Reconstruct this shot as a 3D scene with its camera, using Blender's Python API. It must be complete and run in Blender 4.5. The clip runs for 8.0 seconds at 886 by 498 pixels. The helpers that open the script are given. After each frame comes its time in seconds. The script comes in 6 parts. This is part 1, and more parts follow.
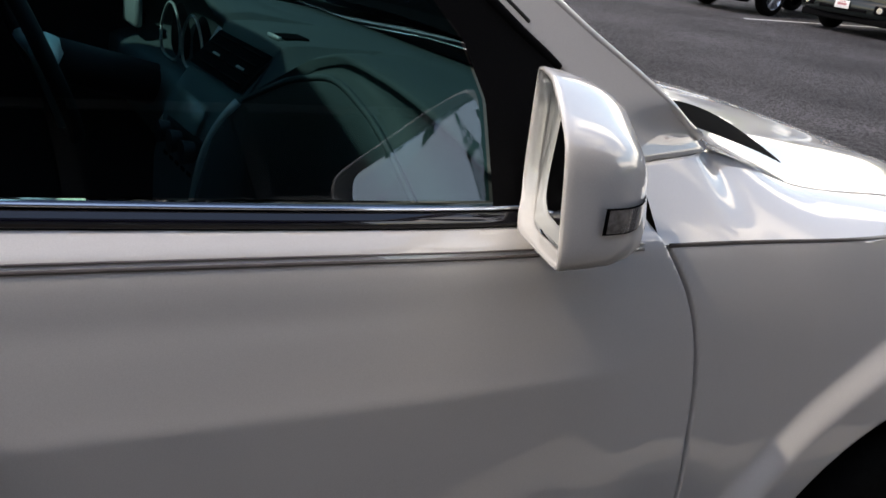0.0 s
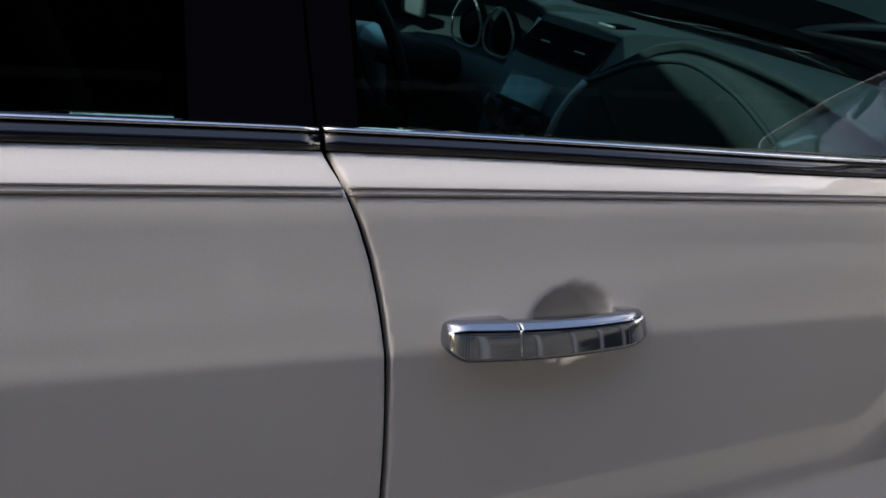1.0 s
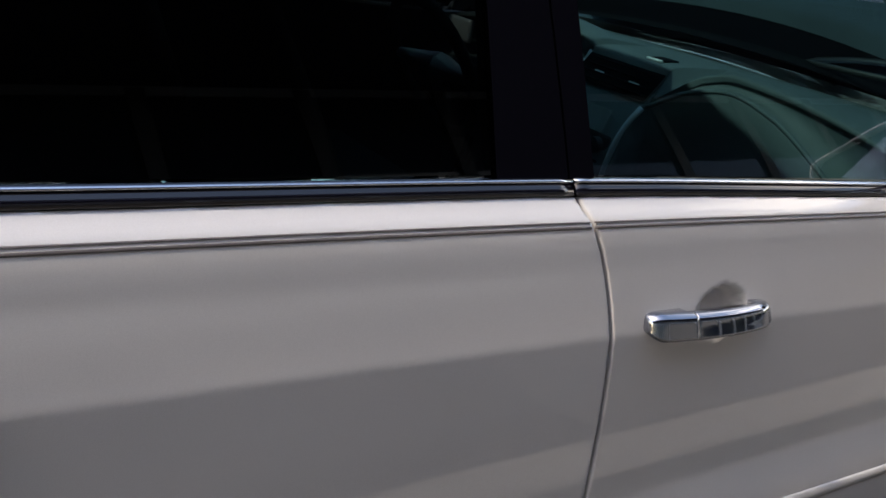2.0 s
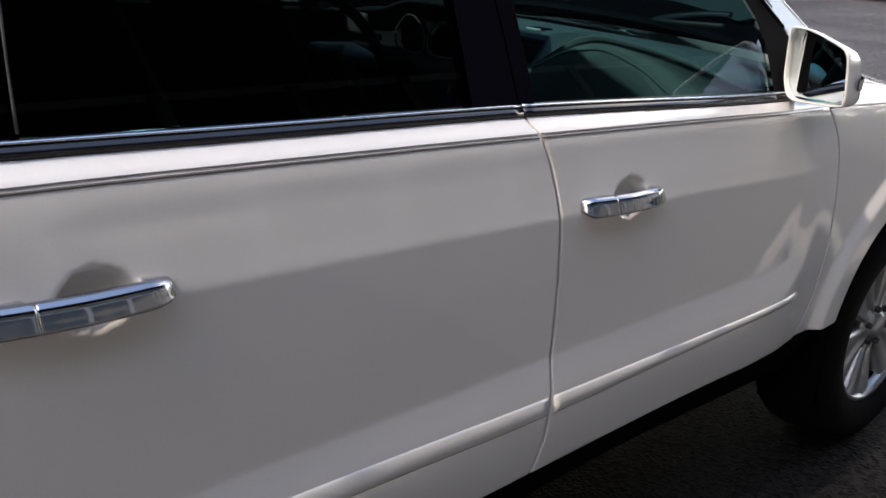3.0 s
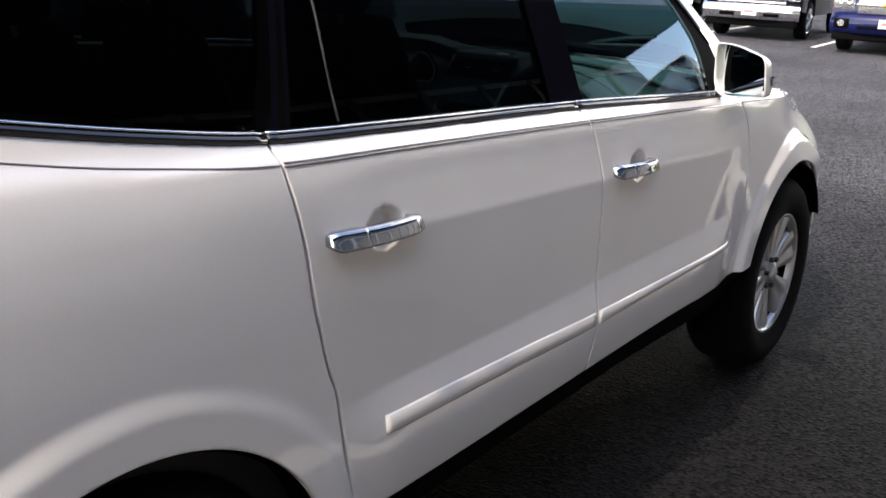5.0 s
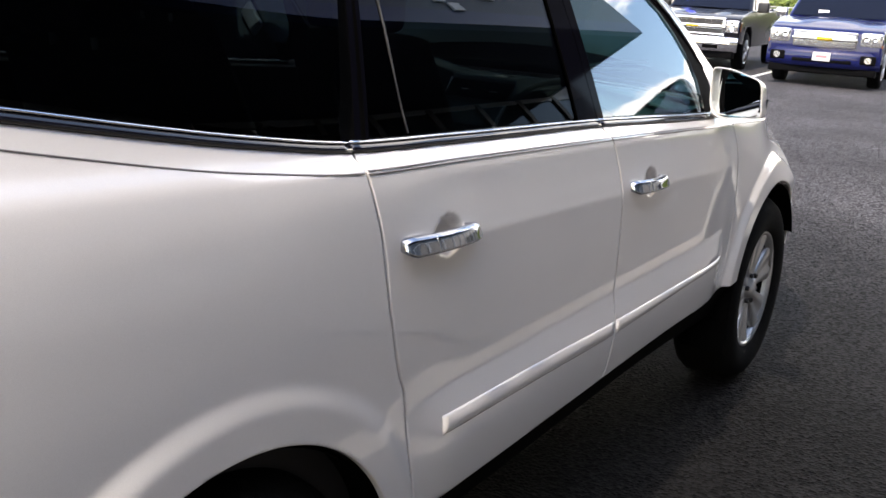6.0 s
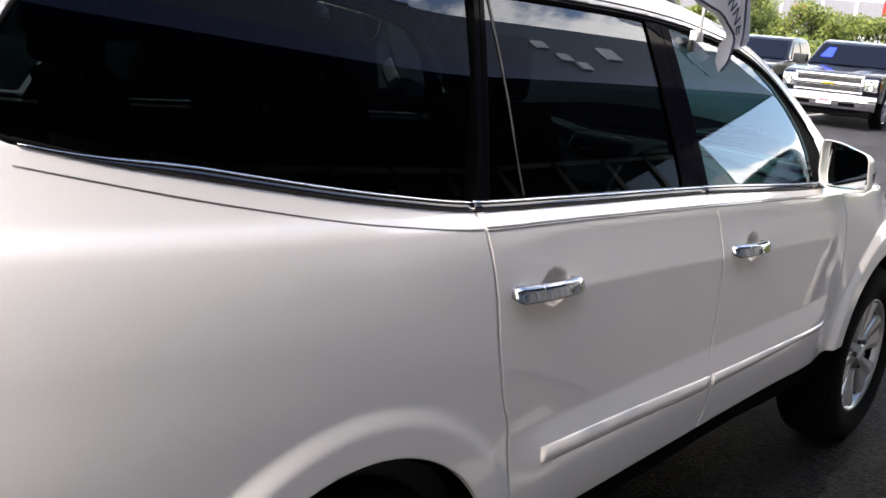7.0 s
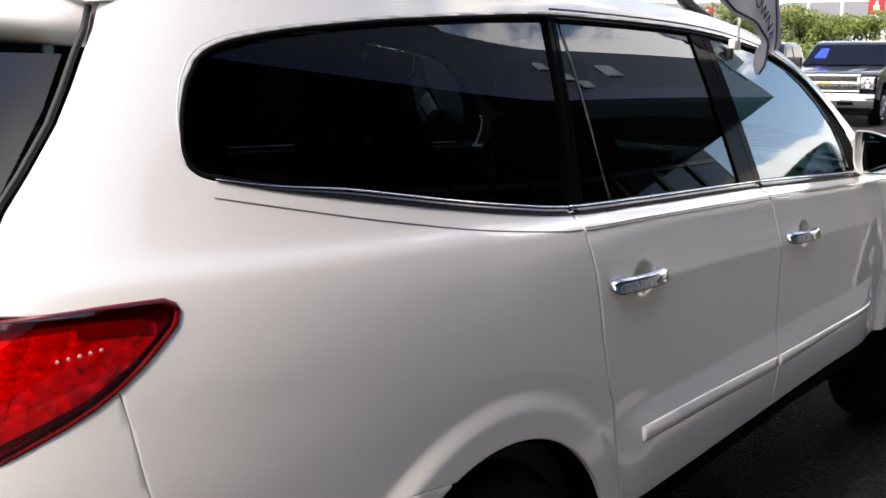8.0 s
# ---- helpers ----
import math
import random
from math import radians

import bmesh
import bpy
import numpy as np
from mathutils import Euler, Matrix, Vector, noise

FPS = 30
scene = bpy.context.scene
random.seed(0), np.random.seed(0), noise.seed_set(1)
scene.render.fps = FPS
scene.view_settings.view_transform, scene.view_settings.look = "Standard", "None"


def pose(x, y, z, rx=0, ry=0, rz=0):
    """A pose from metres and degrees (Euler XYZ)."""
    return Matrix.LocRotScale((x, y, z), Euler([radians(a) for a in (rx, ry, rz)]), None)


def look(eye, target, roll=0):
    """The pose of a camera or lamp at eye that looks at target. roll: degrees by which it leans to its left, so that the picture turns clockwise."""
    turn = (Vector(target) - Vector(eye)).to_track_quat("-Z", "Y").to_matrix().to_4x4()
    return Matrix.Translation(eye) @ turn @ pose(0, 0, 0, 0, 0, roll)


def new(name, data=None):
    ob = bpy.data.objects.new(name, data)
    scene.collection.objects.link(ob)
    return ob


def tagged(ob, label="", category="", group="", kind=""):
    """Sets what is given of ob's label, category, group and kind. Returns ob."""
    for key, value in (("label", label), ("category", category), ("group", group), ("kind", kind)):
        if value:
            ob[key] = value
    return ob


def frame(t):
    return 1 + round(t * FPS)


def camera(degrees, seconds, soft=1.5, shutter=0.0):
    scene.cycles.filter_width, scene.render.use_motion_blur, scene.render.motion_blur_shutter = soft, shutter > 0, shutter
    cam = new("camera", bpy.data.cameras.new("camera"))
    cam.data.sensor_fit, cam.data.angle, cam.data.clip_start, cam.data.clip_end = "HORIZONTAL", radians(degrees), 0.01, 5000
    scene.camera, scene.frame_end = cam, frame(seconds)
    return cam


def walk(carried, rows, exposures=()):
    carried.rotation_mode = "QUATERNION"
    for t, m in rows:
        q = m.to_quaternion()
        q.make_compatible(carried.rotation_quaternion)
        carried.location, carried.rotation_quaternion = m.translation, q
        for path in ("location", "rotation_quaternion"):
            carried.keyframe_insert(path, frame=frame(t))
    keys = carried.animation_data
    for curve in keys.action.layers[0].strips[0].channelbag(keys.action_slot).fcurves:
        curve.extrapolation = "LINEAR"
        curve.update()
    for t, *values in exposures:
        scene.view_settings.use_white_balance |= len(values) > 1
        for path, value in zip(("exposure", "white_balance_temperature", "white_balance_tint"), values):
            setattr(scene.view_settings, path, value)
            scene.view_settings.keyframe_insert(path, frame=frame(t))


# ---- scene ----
cam = camera(49.45, 8.0, soft=1.6)
PATH = [
    (0.0, pose(-1.4253, -1.6819, 1.4559, 70.322, -7.353, -30.819)),
    (0.5, pose(-1.7131, -1.7642, 1.4482, 70.786, -7.520, -29.211)),
    (1.0, pose(-1.9980, -1.6678, 1.4247, 69.377, -6.985, -27.461)),
    (1.2, pose(-2.1189, -1.6753, 1.4462, 70.368, -3.589, -25.272)),
    (2.3, pose(-2.5648, -1.8365, 1.5446, 67.860, -5.844, -36.764)),
    (2.5, pose(-2.6523, -1.9013, 1.5434, 67.066, -3.006, -39.610)),
    (3.0, pose(-2.8752, -1.9953, 1.5289, 70.276, -3.315, -42.214)),
    (3.5, pose(-3.1167, -1.9687, 1.5328, 71.520, 0.068, -44.990)),
    (4.0, pose(-3.3562, -2.0034, 1.5347, 71.122, -3.805, -48.787)),
    (4.2, pose(-3.4406, -2.0276, 1.5469, 71.387, -4.779, -49.078)),
    (5.3, pose(-3.7962, -2.0383, 1.5406, 73.783, -1.093, -55.653)),
    (5.5, pose(-3.8350, -1.9792, 1.5256, 74.342, -1.418, -57.563)),
    (6.0, pose(-3.9280, -1.9072, 1.5237, 74.627, -3.335, -56.495)),
    (6.5, pose(-4.0171, -1.9524, 1.5667, 75.070, -2.622, -52.238)),
    (7.0, pose(-4.1190, -2.0574, 1.5996, 76.610, -4.853, -48.787)),
    (7.5, pose(-4.2391, -2.0765, 1.6146, 78.673, -2.505, -44.362)),
    (8.0, pose(-4.4230, -2.0427, 1.5818, 78.645, 0.004, -49.461)),
]
walk(cam, PATH, exposures=[(0.0, 1.18, 7750, 13), (1.2, 1.32, 7750, 13), (2.5, 1.68, 7750, 13), (3.5, 2.00, 7750, 13), (5.5, 2.20, 7750, 13), (7.0, 2.15, 7750, 13), (8.0, 1.72, 7750, 13)])

# ---- world and light ----
SUN_EL, SUN_AZ = radians(50), radians(177.5)  # towards the sun: from behind the car
to_sun = Vector((math.cos(SUN_EL) * math.cos(SUN_AZ), math.cos(SUN_EL) * math.sin(SUN_AZ), math.sin(SUN_EL)))
world = bpy.data.worlds.new("world")
scene.world = world
world.use_nodes = True
wn, wl = world.node_tree.nodes, world.node_tree.links
background = wn["Background"]
sky = wn.new("ShaderNodeTexSky")
sky.sky_type, sky.sun_disc = "NISHITA", False
sky.sun_elevation, sky.sun_rotation = SUN_EL, radians(90) - SUN_AZ
coord = wn.new("ShaderNodeTexCoord")
apart = wn.new("ShaderNodeSeparateXYZ")
wl.new(coord.outputs["Generated"], apart.inputs["Vector"])


def sky_math(operation, a, b):
    node = wn.new("ShaderNodeMath")
    node.operation = operation
    for k, v in enumerate((a, b)):
        if isinstance(v, (int, float)):
            node.inputs[k].default_value = v
        else:
            wl.new(v, node.inputs[k])
    return node.outputs["Value"]


def sky_range(value, low, high, first, last):
    node = wn.new("ShaderNodeMapRange")
    node.interpolation_type = "SMOOTHSTEP"
    for key, v in (("From Min", low), ("From Max", high), ("To Min", first), ("To Max", last)):
        node.inputs[key].default_value = v
    wl.new(value, node.inputs["Value"])
    return node.outputs["Result"]


# a flat layer of cloud, thick towards +x, clear overhead and by the sun
height = sky_math("ADD", sky_math("MAXIMUM", apart.outputs["Z"], 0.0), 0.16)
layer = wn.new("ShaderNodeCombineXYZ")
wl.new(sky_math("DIVIDE", apart.outputs["X"], height), layer.inputs["X"])
wl.new(sky_math("DIVIDE", apart.outputs["Y"], height), layer.inputs["Y"])
layer.inputs["Z"].default_value = 3.4
cloud = wn.new("ShaderNodeTexNoise")
cloud.inputs["Scale"].default_value, cloud.inputs["Detail"].default_value, cloud.inputs["Roughness"].default_value = 1.15, 10, 0.62
wl.new(layer.outputs["Vector"], cloud.inputs["Vector"])
# cumulus low over the horizon, a clear belt above it, loose cloud higher up
bias = sky_math("ADD", sky_range(apart.outputs["Z"], 0.12, 0.20, 0.12, -0.10), sky_range(apart.outputs["Z"], 0.22, 0.34, 0.0, 0.13))
cover = sky_range(sky_math("ADD", cloud.outputs["Fac"], bias), 0.495, 0.555, 0.0, 1.0)
cover = sky_math("MULTIPLY", cover, sky_range(apart.outputs["X"], -0.25, 0.35, 0.0, 1.0))
cover = sky_math("MULTIPLY", cover, sky_range(apart.outputs["Z"], 0.40, 0.80, 1.0, 0.0))
white = wn.new("ShaderNodeMixRGB")
white.inputs["Color2"].default_value = (8.6, 8.7, 8.9, 1)
wl.new(cover, white.inputs["Fac"])
wl.new(sky.outputs["Color"], white.inputs["Color1"])
wl.new(white.outputs["Color"], background.inputs["Color"])
background.inputs["Strength"].default_value = 0.15
lamp = bpy.data.lights.new("sun", "SUN")
lamp.energy, lamp.angle, lamp.color = 1.0, radians(1.0), (1.0, 0.965, 0.92)
sun = new("sun", lamp)
sun.matrix_world = look(to_sun * 30, (0, 0, 0))


# ---- materials ----
def material(name, colour, rough=0.5, metal=0.0, coat=0.0, grain=0.0, scale=40.0, stain=0.0, stain_scale=1.5, bump=0.0, specular=0.5, by_object=0.0):
    m = bpy.data.materials.new(name)
    m.use_nodes = True
    n, l = m.node_tree.nodes, m.node_tree.links
    p = n["Principled BSDF"]
    p.inputs["Base Color"].default_value = (*colour, 1)
    p.inputs["Roughness"].default_value, p.inputs["Metallic"].default_value = rough, metal
    p.inputs["Coat Weight"].default_value, p.inputs["Coat Roughness"].default_value = coat, 0.02
    p.inputs["Specular IOR Level"].default_value = specular
    place = n.new("ShaderNodeTexCoord")
    last = None
    for amount, size in ((grain, scale), (stain, stain_scale)):
        if amount:
            t = n.new("ShaderNodeTexNoise")
            t.inputs["Scale"].default_value, t.inputs["Detail"].default_value = size, 5
            l.new(place.outputs["Object"], t.inputs["Vector"])
            r = n.new("ShaderNodeMapRange")
            r.inputs["From Min"].default_value, r.inputs["From Max"].default_value = 0.3, 0.7
            r.inputs["To Min"].default_value, r.inputs["To Max"].default_value = 1 - amount, 1 + amount
            l.new(t.outputs["Fac"], r.inputs["Value"])
            x = n.new("ShaderNodeVectorMath")
            x.operation = "SCALE"
            x.inputs[0].default_value = colour
            if last:
                l.new(last, x.inputs[0])
            l.new(r.outputs["Result"], x.inputs["Scale"])
            last = x.outputs["Vector"]
            if bump and size == scale:
                b = n.new("ShaderNodeBump")
                b.inputs["Strength"].default_value, b.inputs["Distance"].default_value = bump, 0.01
                l.new(t.outputs["Fac"], b.inputs["Height"])
                l.new(b.outputs["Normal"], p.inputs["Normal"])
    if by_object:
        info = n.new("ShaderNodeObjectInfo")
        r = n.new("ShaderNodeMapRange")
        r.inputs["To Min"].default_value, r.inputs["To Max"].default_value = 1 - by_object, 1 + by_object
        l.new(info.outputs["Random"], r.inputs["Value"])
        x = n.new("ShaderNodeVectorMath")
        x.operation = "SCALE"
        x.inputs[0].default_value = colour
        if last:
            l.new(last, x.inputs[0])
        l.new(r.outputs["Result"], x.inputs["Scale"])
        last = x.outputs["Vector"]
    if last:
        l.new(last, p.inputs["Base Color"])
    return m


def pane_material(name, tint, ior=1.6):
    m = bpy.data.materials.new(name)
    m.use_nodes = True
    n, l = m.node_tree.nodes, m.node_tree.links
    n.remove(n["Principled BSDF"])
    see, shine, mix, fr = n.new("ShaderNodeBsdfTransparent"), n.new("ShaderNodeBsdfGlossy"), n.new("ShaderNodeMixShader"), n.new("ShaderNodeFresnel")
    see.inputs["Color"].default_value = (*tint, 1)
    shine.inputs["Roughness"].default_value, shine.inputs["Color"].default_value = 0.0, (0.80, 0.88, 1.0, 1)
    fr.inputs["IOR"].default_value = ior
    l.new(fr.outputs["Fac"], mix.inputs["Fac"])
    l.new(see.outputs["BSDF"], mix.inputs[1])
    l.new(shine.outputs["BSDF"], mix.inputs[2])
    l.new(mix.outputs["Shader"], n["Material Output"].inputs["Surface"])
    return m


def paint_material(name, colour, flake=0.05, rough=0.38):
    m = material(name, colour, rough, 0.0, 1.0, grain=flake, scale=900.0, stain=0.02, stain_scale=3.0)
    m.node_tree.nodes["Principled BSDF"].inputs["Coat IOR"].default_value = 1.45 if max(colour) < 0.1 else 1.85
    m.node_tree.nodes["Principled BSDF"].inputs["Specular IOR Level"].default_value = 0.2
    if max(colour) < 0.1:
        m.node_tree.nodes["Principled BSDF"].inputs["Coat Weight"].default_value = 0.8
        m.node_tree.nodes["Principled BSDF"].inputs["Specular IOR Level"].default_value = 0.1
    return m


def asphalt_material():
    m = bpy.data.materials.new("asphalt")
    m.use_nodes = True
    n, l = m.node_tree.nodes, m.node_tree.links
    p = n["Principled BSDF"]
    place = n.new("ShaderNodeTexCoord")
    stones = n.new("ShaderNodeTexVoronoi")
    stones.inputs["Scale"].default_value = 75
    fine = n.new("ShaderNodeTexNoise")
    fine.inputs["Scale"].default_value, fine.inputs["Detail"].default_value = 220, 4
    wide = n.new("ShaderNodeTexNoise")
    wide.inputs["Scale"].default_value, wide.inputs["Detail"].default_value = 0.35, 6
    for t in (stones, fine, wide):
        l.new(place.outputs["Object"], t.inputs["Vector"])
    speck = n.new("ShaderNodeValToRGB")
    speck.color_ramp.elements[0].color, speck.color_ramp.elements[1].color = (0.001, 0.001, 0.0012, 1), (0.047, 0.045, 0.047, 1)
    speck.color_ramp.elements[0].position, speck.color_ramp.elements[1].position = 0.34, 0.88
    sep = n.new("ShaderNodeSeparateColor")
    l.new(stones.outputs["Color"], sep.inputs["Color"])
    mixf = n.new("ShaderNodeMath")
    mixf.operation = "MULTIPLY_ADD"
    mixf.inputs[1].default_value = 0.6
    l.new(sep.outputs["Red"], mixf.inputs[0])
    half = n.new("ShaderNodeMath")
    half.operation = "MULTIPLY"
    half.inputs[1].default_value = 0.55
    l.new(fine.outputs["Fac"], half.inputs[0])
    l.new(half.outputs["Value"], mixf.inputs[2])
    l.new(mixf.outputs["Value"], speck.inputs["Fac"])
    tone = n.new("ShaderNodeMapRange")
    tone.inputs["From Min"].default_value, tone.inputs["From Max"].default_value = 0.3, 0.7
    tone.inputs["To Min"].default_value, tone.inputs["To Max"].default_value = 0.62, 1.42
    l.new(wide.outputs["Fac"], tone.inputs["Value"])
    x = n.new("ShaderNodeVectorMath")
    x.operation = "SCALE"
    l.new(speck.outputs["Color"], x.inputs[0])
    # dark round the car, paler towards +x; wide noise breaks up the change
    where = n.new("ShaderNodeSeparateXYZ")
    l.new(place.outputs["Object"], where.inputs["Vector"])
    edge = n.new("ShaderNodeMath")
    edge.operation = "MULTIPLY_ADD"
    edge.inputs[1].default_value = 3.0
    l.new(wide.outputs["Fac"], edge.inputs[0])
    l.new(where.outputs["X"], edge.inputs[2])
    graded = n.new("ShaderNodeMapRange")
    graded.interpolation_type = "SMOOTHSTEP"
    for key, value in (("From Min", 1.2), ("From Max", 9.5), ("To Min", 0.24), ("To Max", 2.7)):
        graded.inputs[key].default_value = value
    l.new(edge.outputs["Value"], graded.inputs["Value"])
    both = n.new("ShaderNodeMath")
    both.operation = "MULTIPLY"
    l.new(tone.outputs["Result"], both.inputs[0])
    l.new(graded.outputs["Result"], both.inputs[1])
    l.new(both.outputs["Value"], x.inputs["Scale"])
    l.new(x.outputs["Vector"], p.inputs["Base Color"])
    p.inputs["Roughness"].default_value, p.inputs["Specular IOR Level"].default_value = 0.85, 0.08
    b = n.new("ShaderNodeBump")
    b.inputs["Strength"].default_value, b.inputs["Distance"].default_value = 0.9, 0.008
    l.new(stones.outputs["Distance"], b.inputs["Height"])
    l.new(b.outputs["Normal"], p.inputs["Normal"])
    return m


PAINT = paint_material("pearl_white_paint", (0.63, 0.617, 0.602))
WHITE_PAINT = paint_material("plain_white_paint", (0.76, 0.76, 0.75), 0.02)
BLACK_PAINT = paint_material("black_paint", (0.006, 0.006, 0.010), 0.02)
BLUE_PAINT = paint_material("blue_paint", (0.004, 0.007, 0.060), 0.03)
DARK_PAINT = paint_material("dark_green_paint", (0.012, 0.016, 0.016), 0.02)
GLOSS_BLACK = material("gloss_black_trim", (0.003, 0.003, 0.005), 0.05, coat=0.0, specular=0.06, grain=0.1, scale=200)
GLOSS_BLACK.node_tree.nodes["Principled BSDF"].inputs["IOR"].default_value = 1.18
PLASTIC = material("black_plastic", (0.016, 0.016, 0.017), 0.55, grain=0.2, scale=300, stain=0.15, stain_scale=5, bump=0.15)
# near-black of liners and underbody, and of shade painted inside the rims
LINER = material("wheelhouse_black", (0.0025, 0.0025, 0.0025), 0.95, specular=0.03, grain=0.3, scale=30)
RUBBER = material("tyre_rubber", (0.005, 0.005, 0.005), 0.85, specular=0.06, grain=0.25, scale=60, stain=0.2, stain_scale=6, bump=0.2)
CHROME = material("chrome", (0.82, 0.83, 0.85), 0.05, 1.0, grain=0.03, scale=30)
HANDLE = material("handle_chrome", (0.40, 0.415, 0.46), 0.05, 1.0, grain=0.03, scale=30)
ALLOY = material("silver_alloy", (0.42, 0.43, 0.44), 0.32, 0.75, coat=0.4, grain=0.08, scale=120, stain=0.06, stain_scale=8)
BELT_BLACK = material("gloss_black_belt", (0.004, 0.004, 0.008), 0.04, specular=0.9, grain=0.1, scale=200)
MIRROR = material("mirror_glass", (0.72, 0.76, 0.76), 0.01, 1.0, grain=0.01, scale=5)
STRIPE = material("pinstripe_tape", (0.10, 0.085, 0.08), 0.35, coat=0.5, grain=0.15, scale=80)
CLEAR = pane_material("door_glass", (0.21, 0.48, 0.52), 1.82)
SCREEN = pane_material("windscreen_glass", (0.62, 0.74, 0.72))
TINTED = pane_material("privacy_glass", (0.036, 0.052, 0.056), 1.55)
REAR_GLASS = pane_material("rear_privacy_glass", (0.040, 0.050, 0.060), 1.36)
RED_LENS = pane_material("red_lens", (0.86, 0.020, 0.022), 1.5)
RED_INNER = material("red_reflector", (0.70, 0.05, 0.05), 0.25, 0.3, coat=1.0, grain=0.5, scale=55, bump=0.6)
RED_DARK = material("dark_red_plastic", (0.13, 0.004, 0.008), 0.35, coat=0.2, grain=0.3, scale=40)
LED = material("lamp_facet", (0.98, 0.55, 0.50), 0.12, 0.7, grain=0.1, scale=90)
GREY_LENS = material("lamp_reflector", (0.66, 0.66, 0.66), 0.18, 0.8, coat=0.6, grain=0.3, scale=60)
AMBER = material("amber_lens", (0.45, 0.13, 0.03), 0.2, coat=0.8, grain=0.2, scale=60)
DASH = material("dark_teal_vinyl", (0.082, 0.108, 0.112), 0.6, grain=0.15, scale=400, stain=0.1, stain_scale=6, bump=0.25)
CABIN = material("cabin_black", (0.004, 0.004, 0.005), 0.8, grain=0.2, scale=90)
SEAT = material("dark_seat_cloth", (0.004, 0.004, 0.005), 0.85, grain=0.25, scale=250, bump=0.3)
SILVER = material("silver_trim", (0.62, 0.64, 0.64), 0.35, 0.15, grain=0.1, scale=200)
DIAL = material("display_glass", (0.20, 0.24, 0.23), 0.15, coat=0.8, grain=0.15, scale=30)
ASPHALT = asphalt_material()
LINE = material("white_line_paint", (0.72, 0.72, 0.70), 0.7, grain=0.14, scale=45, stain=0.15, stain_scale=2.0, bump=0.15)
CRACK = material("crack_filler", (0.007, 0.007, 0.007), 0.8, grain=0.3, scale=60)
SAIL = material("matt_black_trim", (0.0035, 0.0035, 0.004), 0.8, grain=0.2, scale=300, specular=0.04)
MULCH = material("dark_brown_mulch", (0.070, 0.060, 0.050), 0.95, grain=0.5, scale=55, stain=0.25, stain_scale=3.0, bump=0.9)
PAVING = material("pavement_concrete", (0.110, 0.100, 0.088), 0.85, grain=0.15, scale=70, stain=0.18, stain_scale=1.1, bump=0.3)
CONCRETE = material("pale_concrete", (0.30, 0.275, 0.235), 0.85, grain=0.15, scale=90, stain=0.15, stain_scale=1.4, bump=0.3)
GRAVEL = material("kerb_gravel", (0.20, 0.18, 0.16), 0.9, by_object=0.0, grain=0.5, scale=60)
NAVY = material("navy_band", (0.012, 0.020, 0.10), 0.4, grain=0.05, scale=20, stain=0.08, stain_scale=0.6)
FASCIA = material("grey_fascia", (0.050, 0.054, 0.078), 0.5, grain=0.05, scale=20, stain=0.08, stain_scale=0.6)
SOFFIT = material("dark_soffit", (0.020, 0.026, 0.050), 0.8, grain=0.1, scale=10)
WALL = material("pale_render", (0.24, 0.235, 0.225), 0.85, grain=0.1, scale=30, stain=0.1, stain_scale=0.5, bump=0.1)
SHOPGLASS = material("shop_glass", (0.016, 0.020, 0.028), 0.05, specular=0.5, stain=0.1, stain_scale=0.4)
CAR_GLASS = material("dark_car_glass", (0.006, 0.008, 0.016), 0.05, specular=0.12, stain=0.1, stain_scale=0.6)
FRAME = material("aluminium_frame", (0.24, 0.245, 0.25), 0.4, 0.2, grain=0.05, scale=50)
WHITE_WALL = material("white_stucco", (0.80, 0.79, 0.76), 0.85, grain=0.05, scale=5, stain=0.06, stain_scale=0.3)
ROOF = material("grey_roofing", (0.20, 0.19, 0.19), 0.85, grain=0.15, scale=6)
RED = material("red_sign", (0.55, 0.025, 0.03), 0.45, grain=0.06, scale=3)
WHITE = material("white_plastic", (0.80, 0.80, 0.79), 0.4, grain=0.04, scale=60, stain=0.04, stain_scale=6)
CLOTH = material("white_flag_cloth", (0.86, 0.85, 0.87), 0.85, grain=0.08, scale=500, stain=0.06, stain_scale=9, bump=0.15)
INK = material("navy_print", (0.03, 0.035, 0.075), 0.7, grain=0.15, scale=100)
GREY_CLOTH = material("grey_flag_sleeve", (0.50, 0.50, 0.52), 0.85, grain=0.1, scale=300, bump=0.2)
DECAL = material("blue_window_sticker", (0.02, 0.06, 0.75), 0.5, grain=0.1, scale=60)
PLATE = material("number_plate", (0.75, 0.72, 0.72), 0.5, grain=0.06, scale=100)
PLATE_INK = material("plate_bar", (0.45, 0.20, 0.22), 0.5, grain=0.1, scale=100)
GOLD = material("gold_badge", (0.62, 0.42, 0.05), 0.25, 0.8, grain=0.1, scale=40)
LENS_GREY = material("signal_lens", (0.16, 0.16, 0.17), 0.12, 0.5, coat=0.8, grain=0.6, scale=110)
MESH = material("grille_mesh", (0.05, 0.05, 0.05), 0.5, 0.3, grain=0.5, scale=120)
SILVER_MESH = material("bright_grille_mesh", (0.55, 0.55, 0.56), 0.25, 0.9, grain=0.35, scale=70)
BARK = material("bark", (0.10, 0.075, 0.055), 0.9, grain=0.3, scale=30, bump=0.5)
STEEL = material("galvanised_post", (0.55, 0.55, 0.54), 0.5, 0.4, grain=0.1, scale=60)


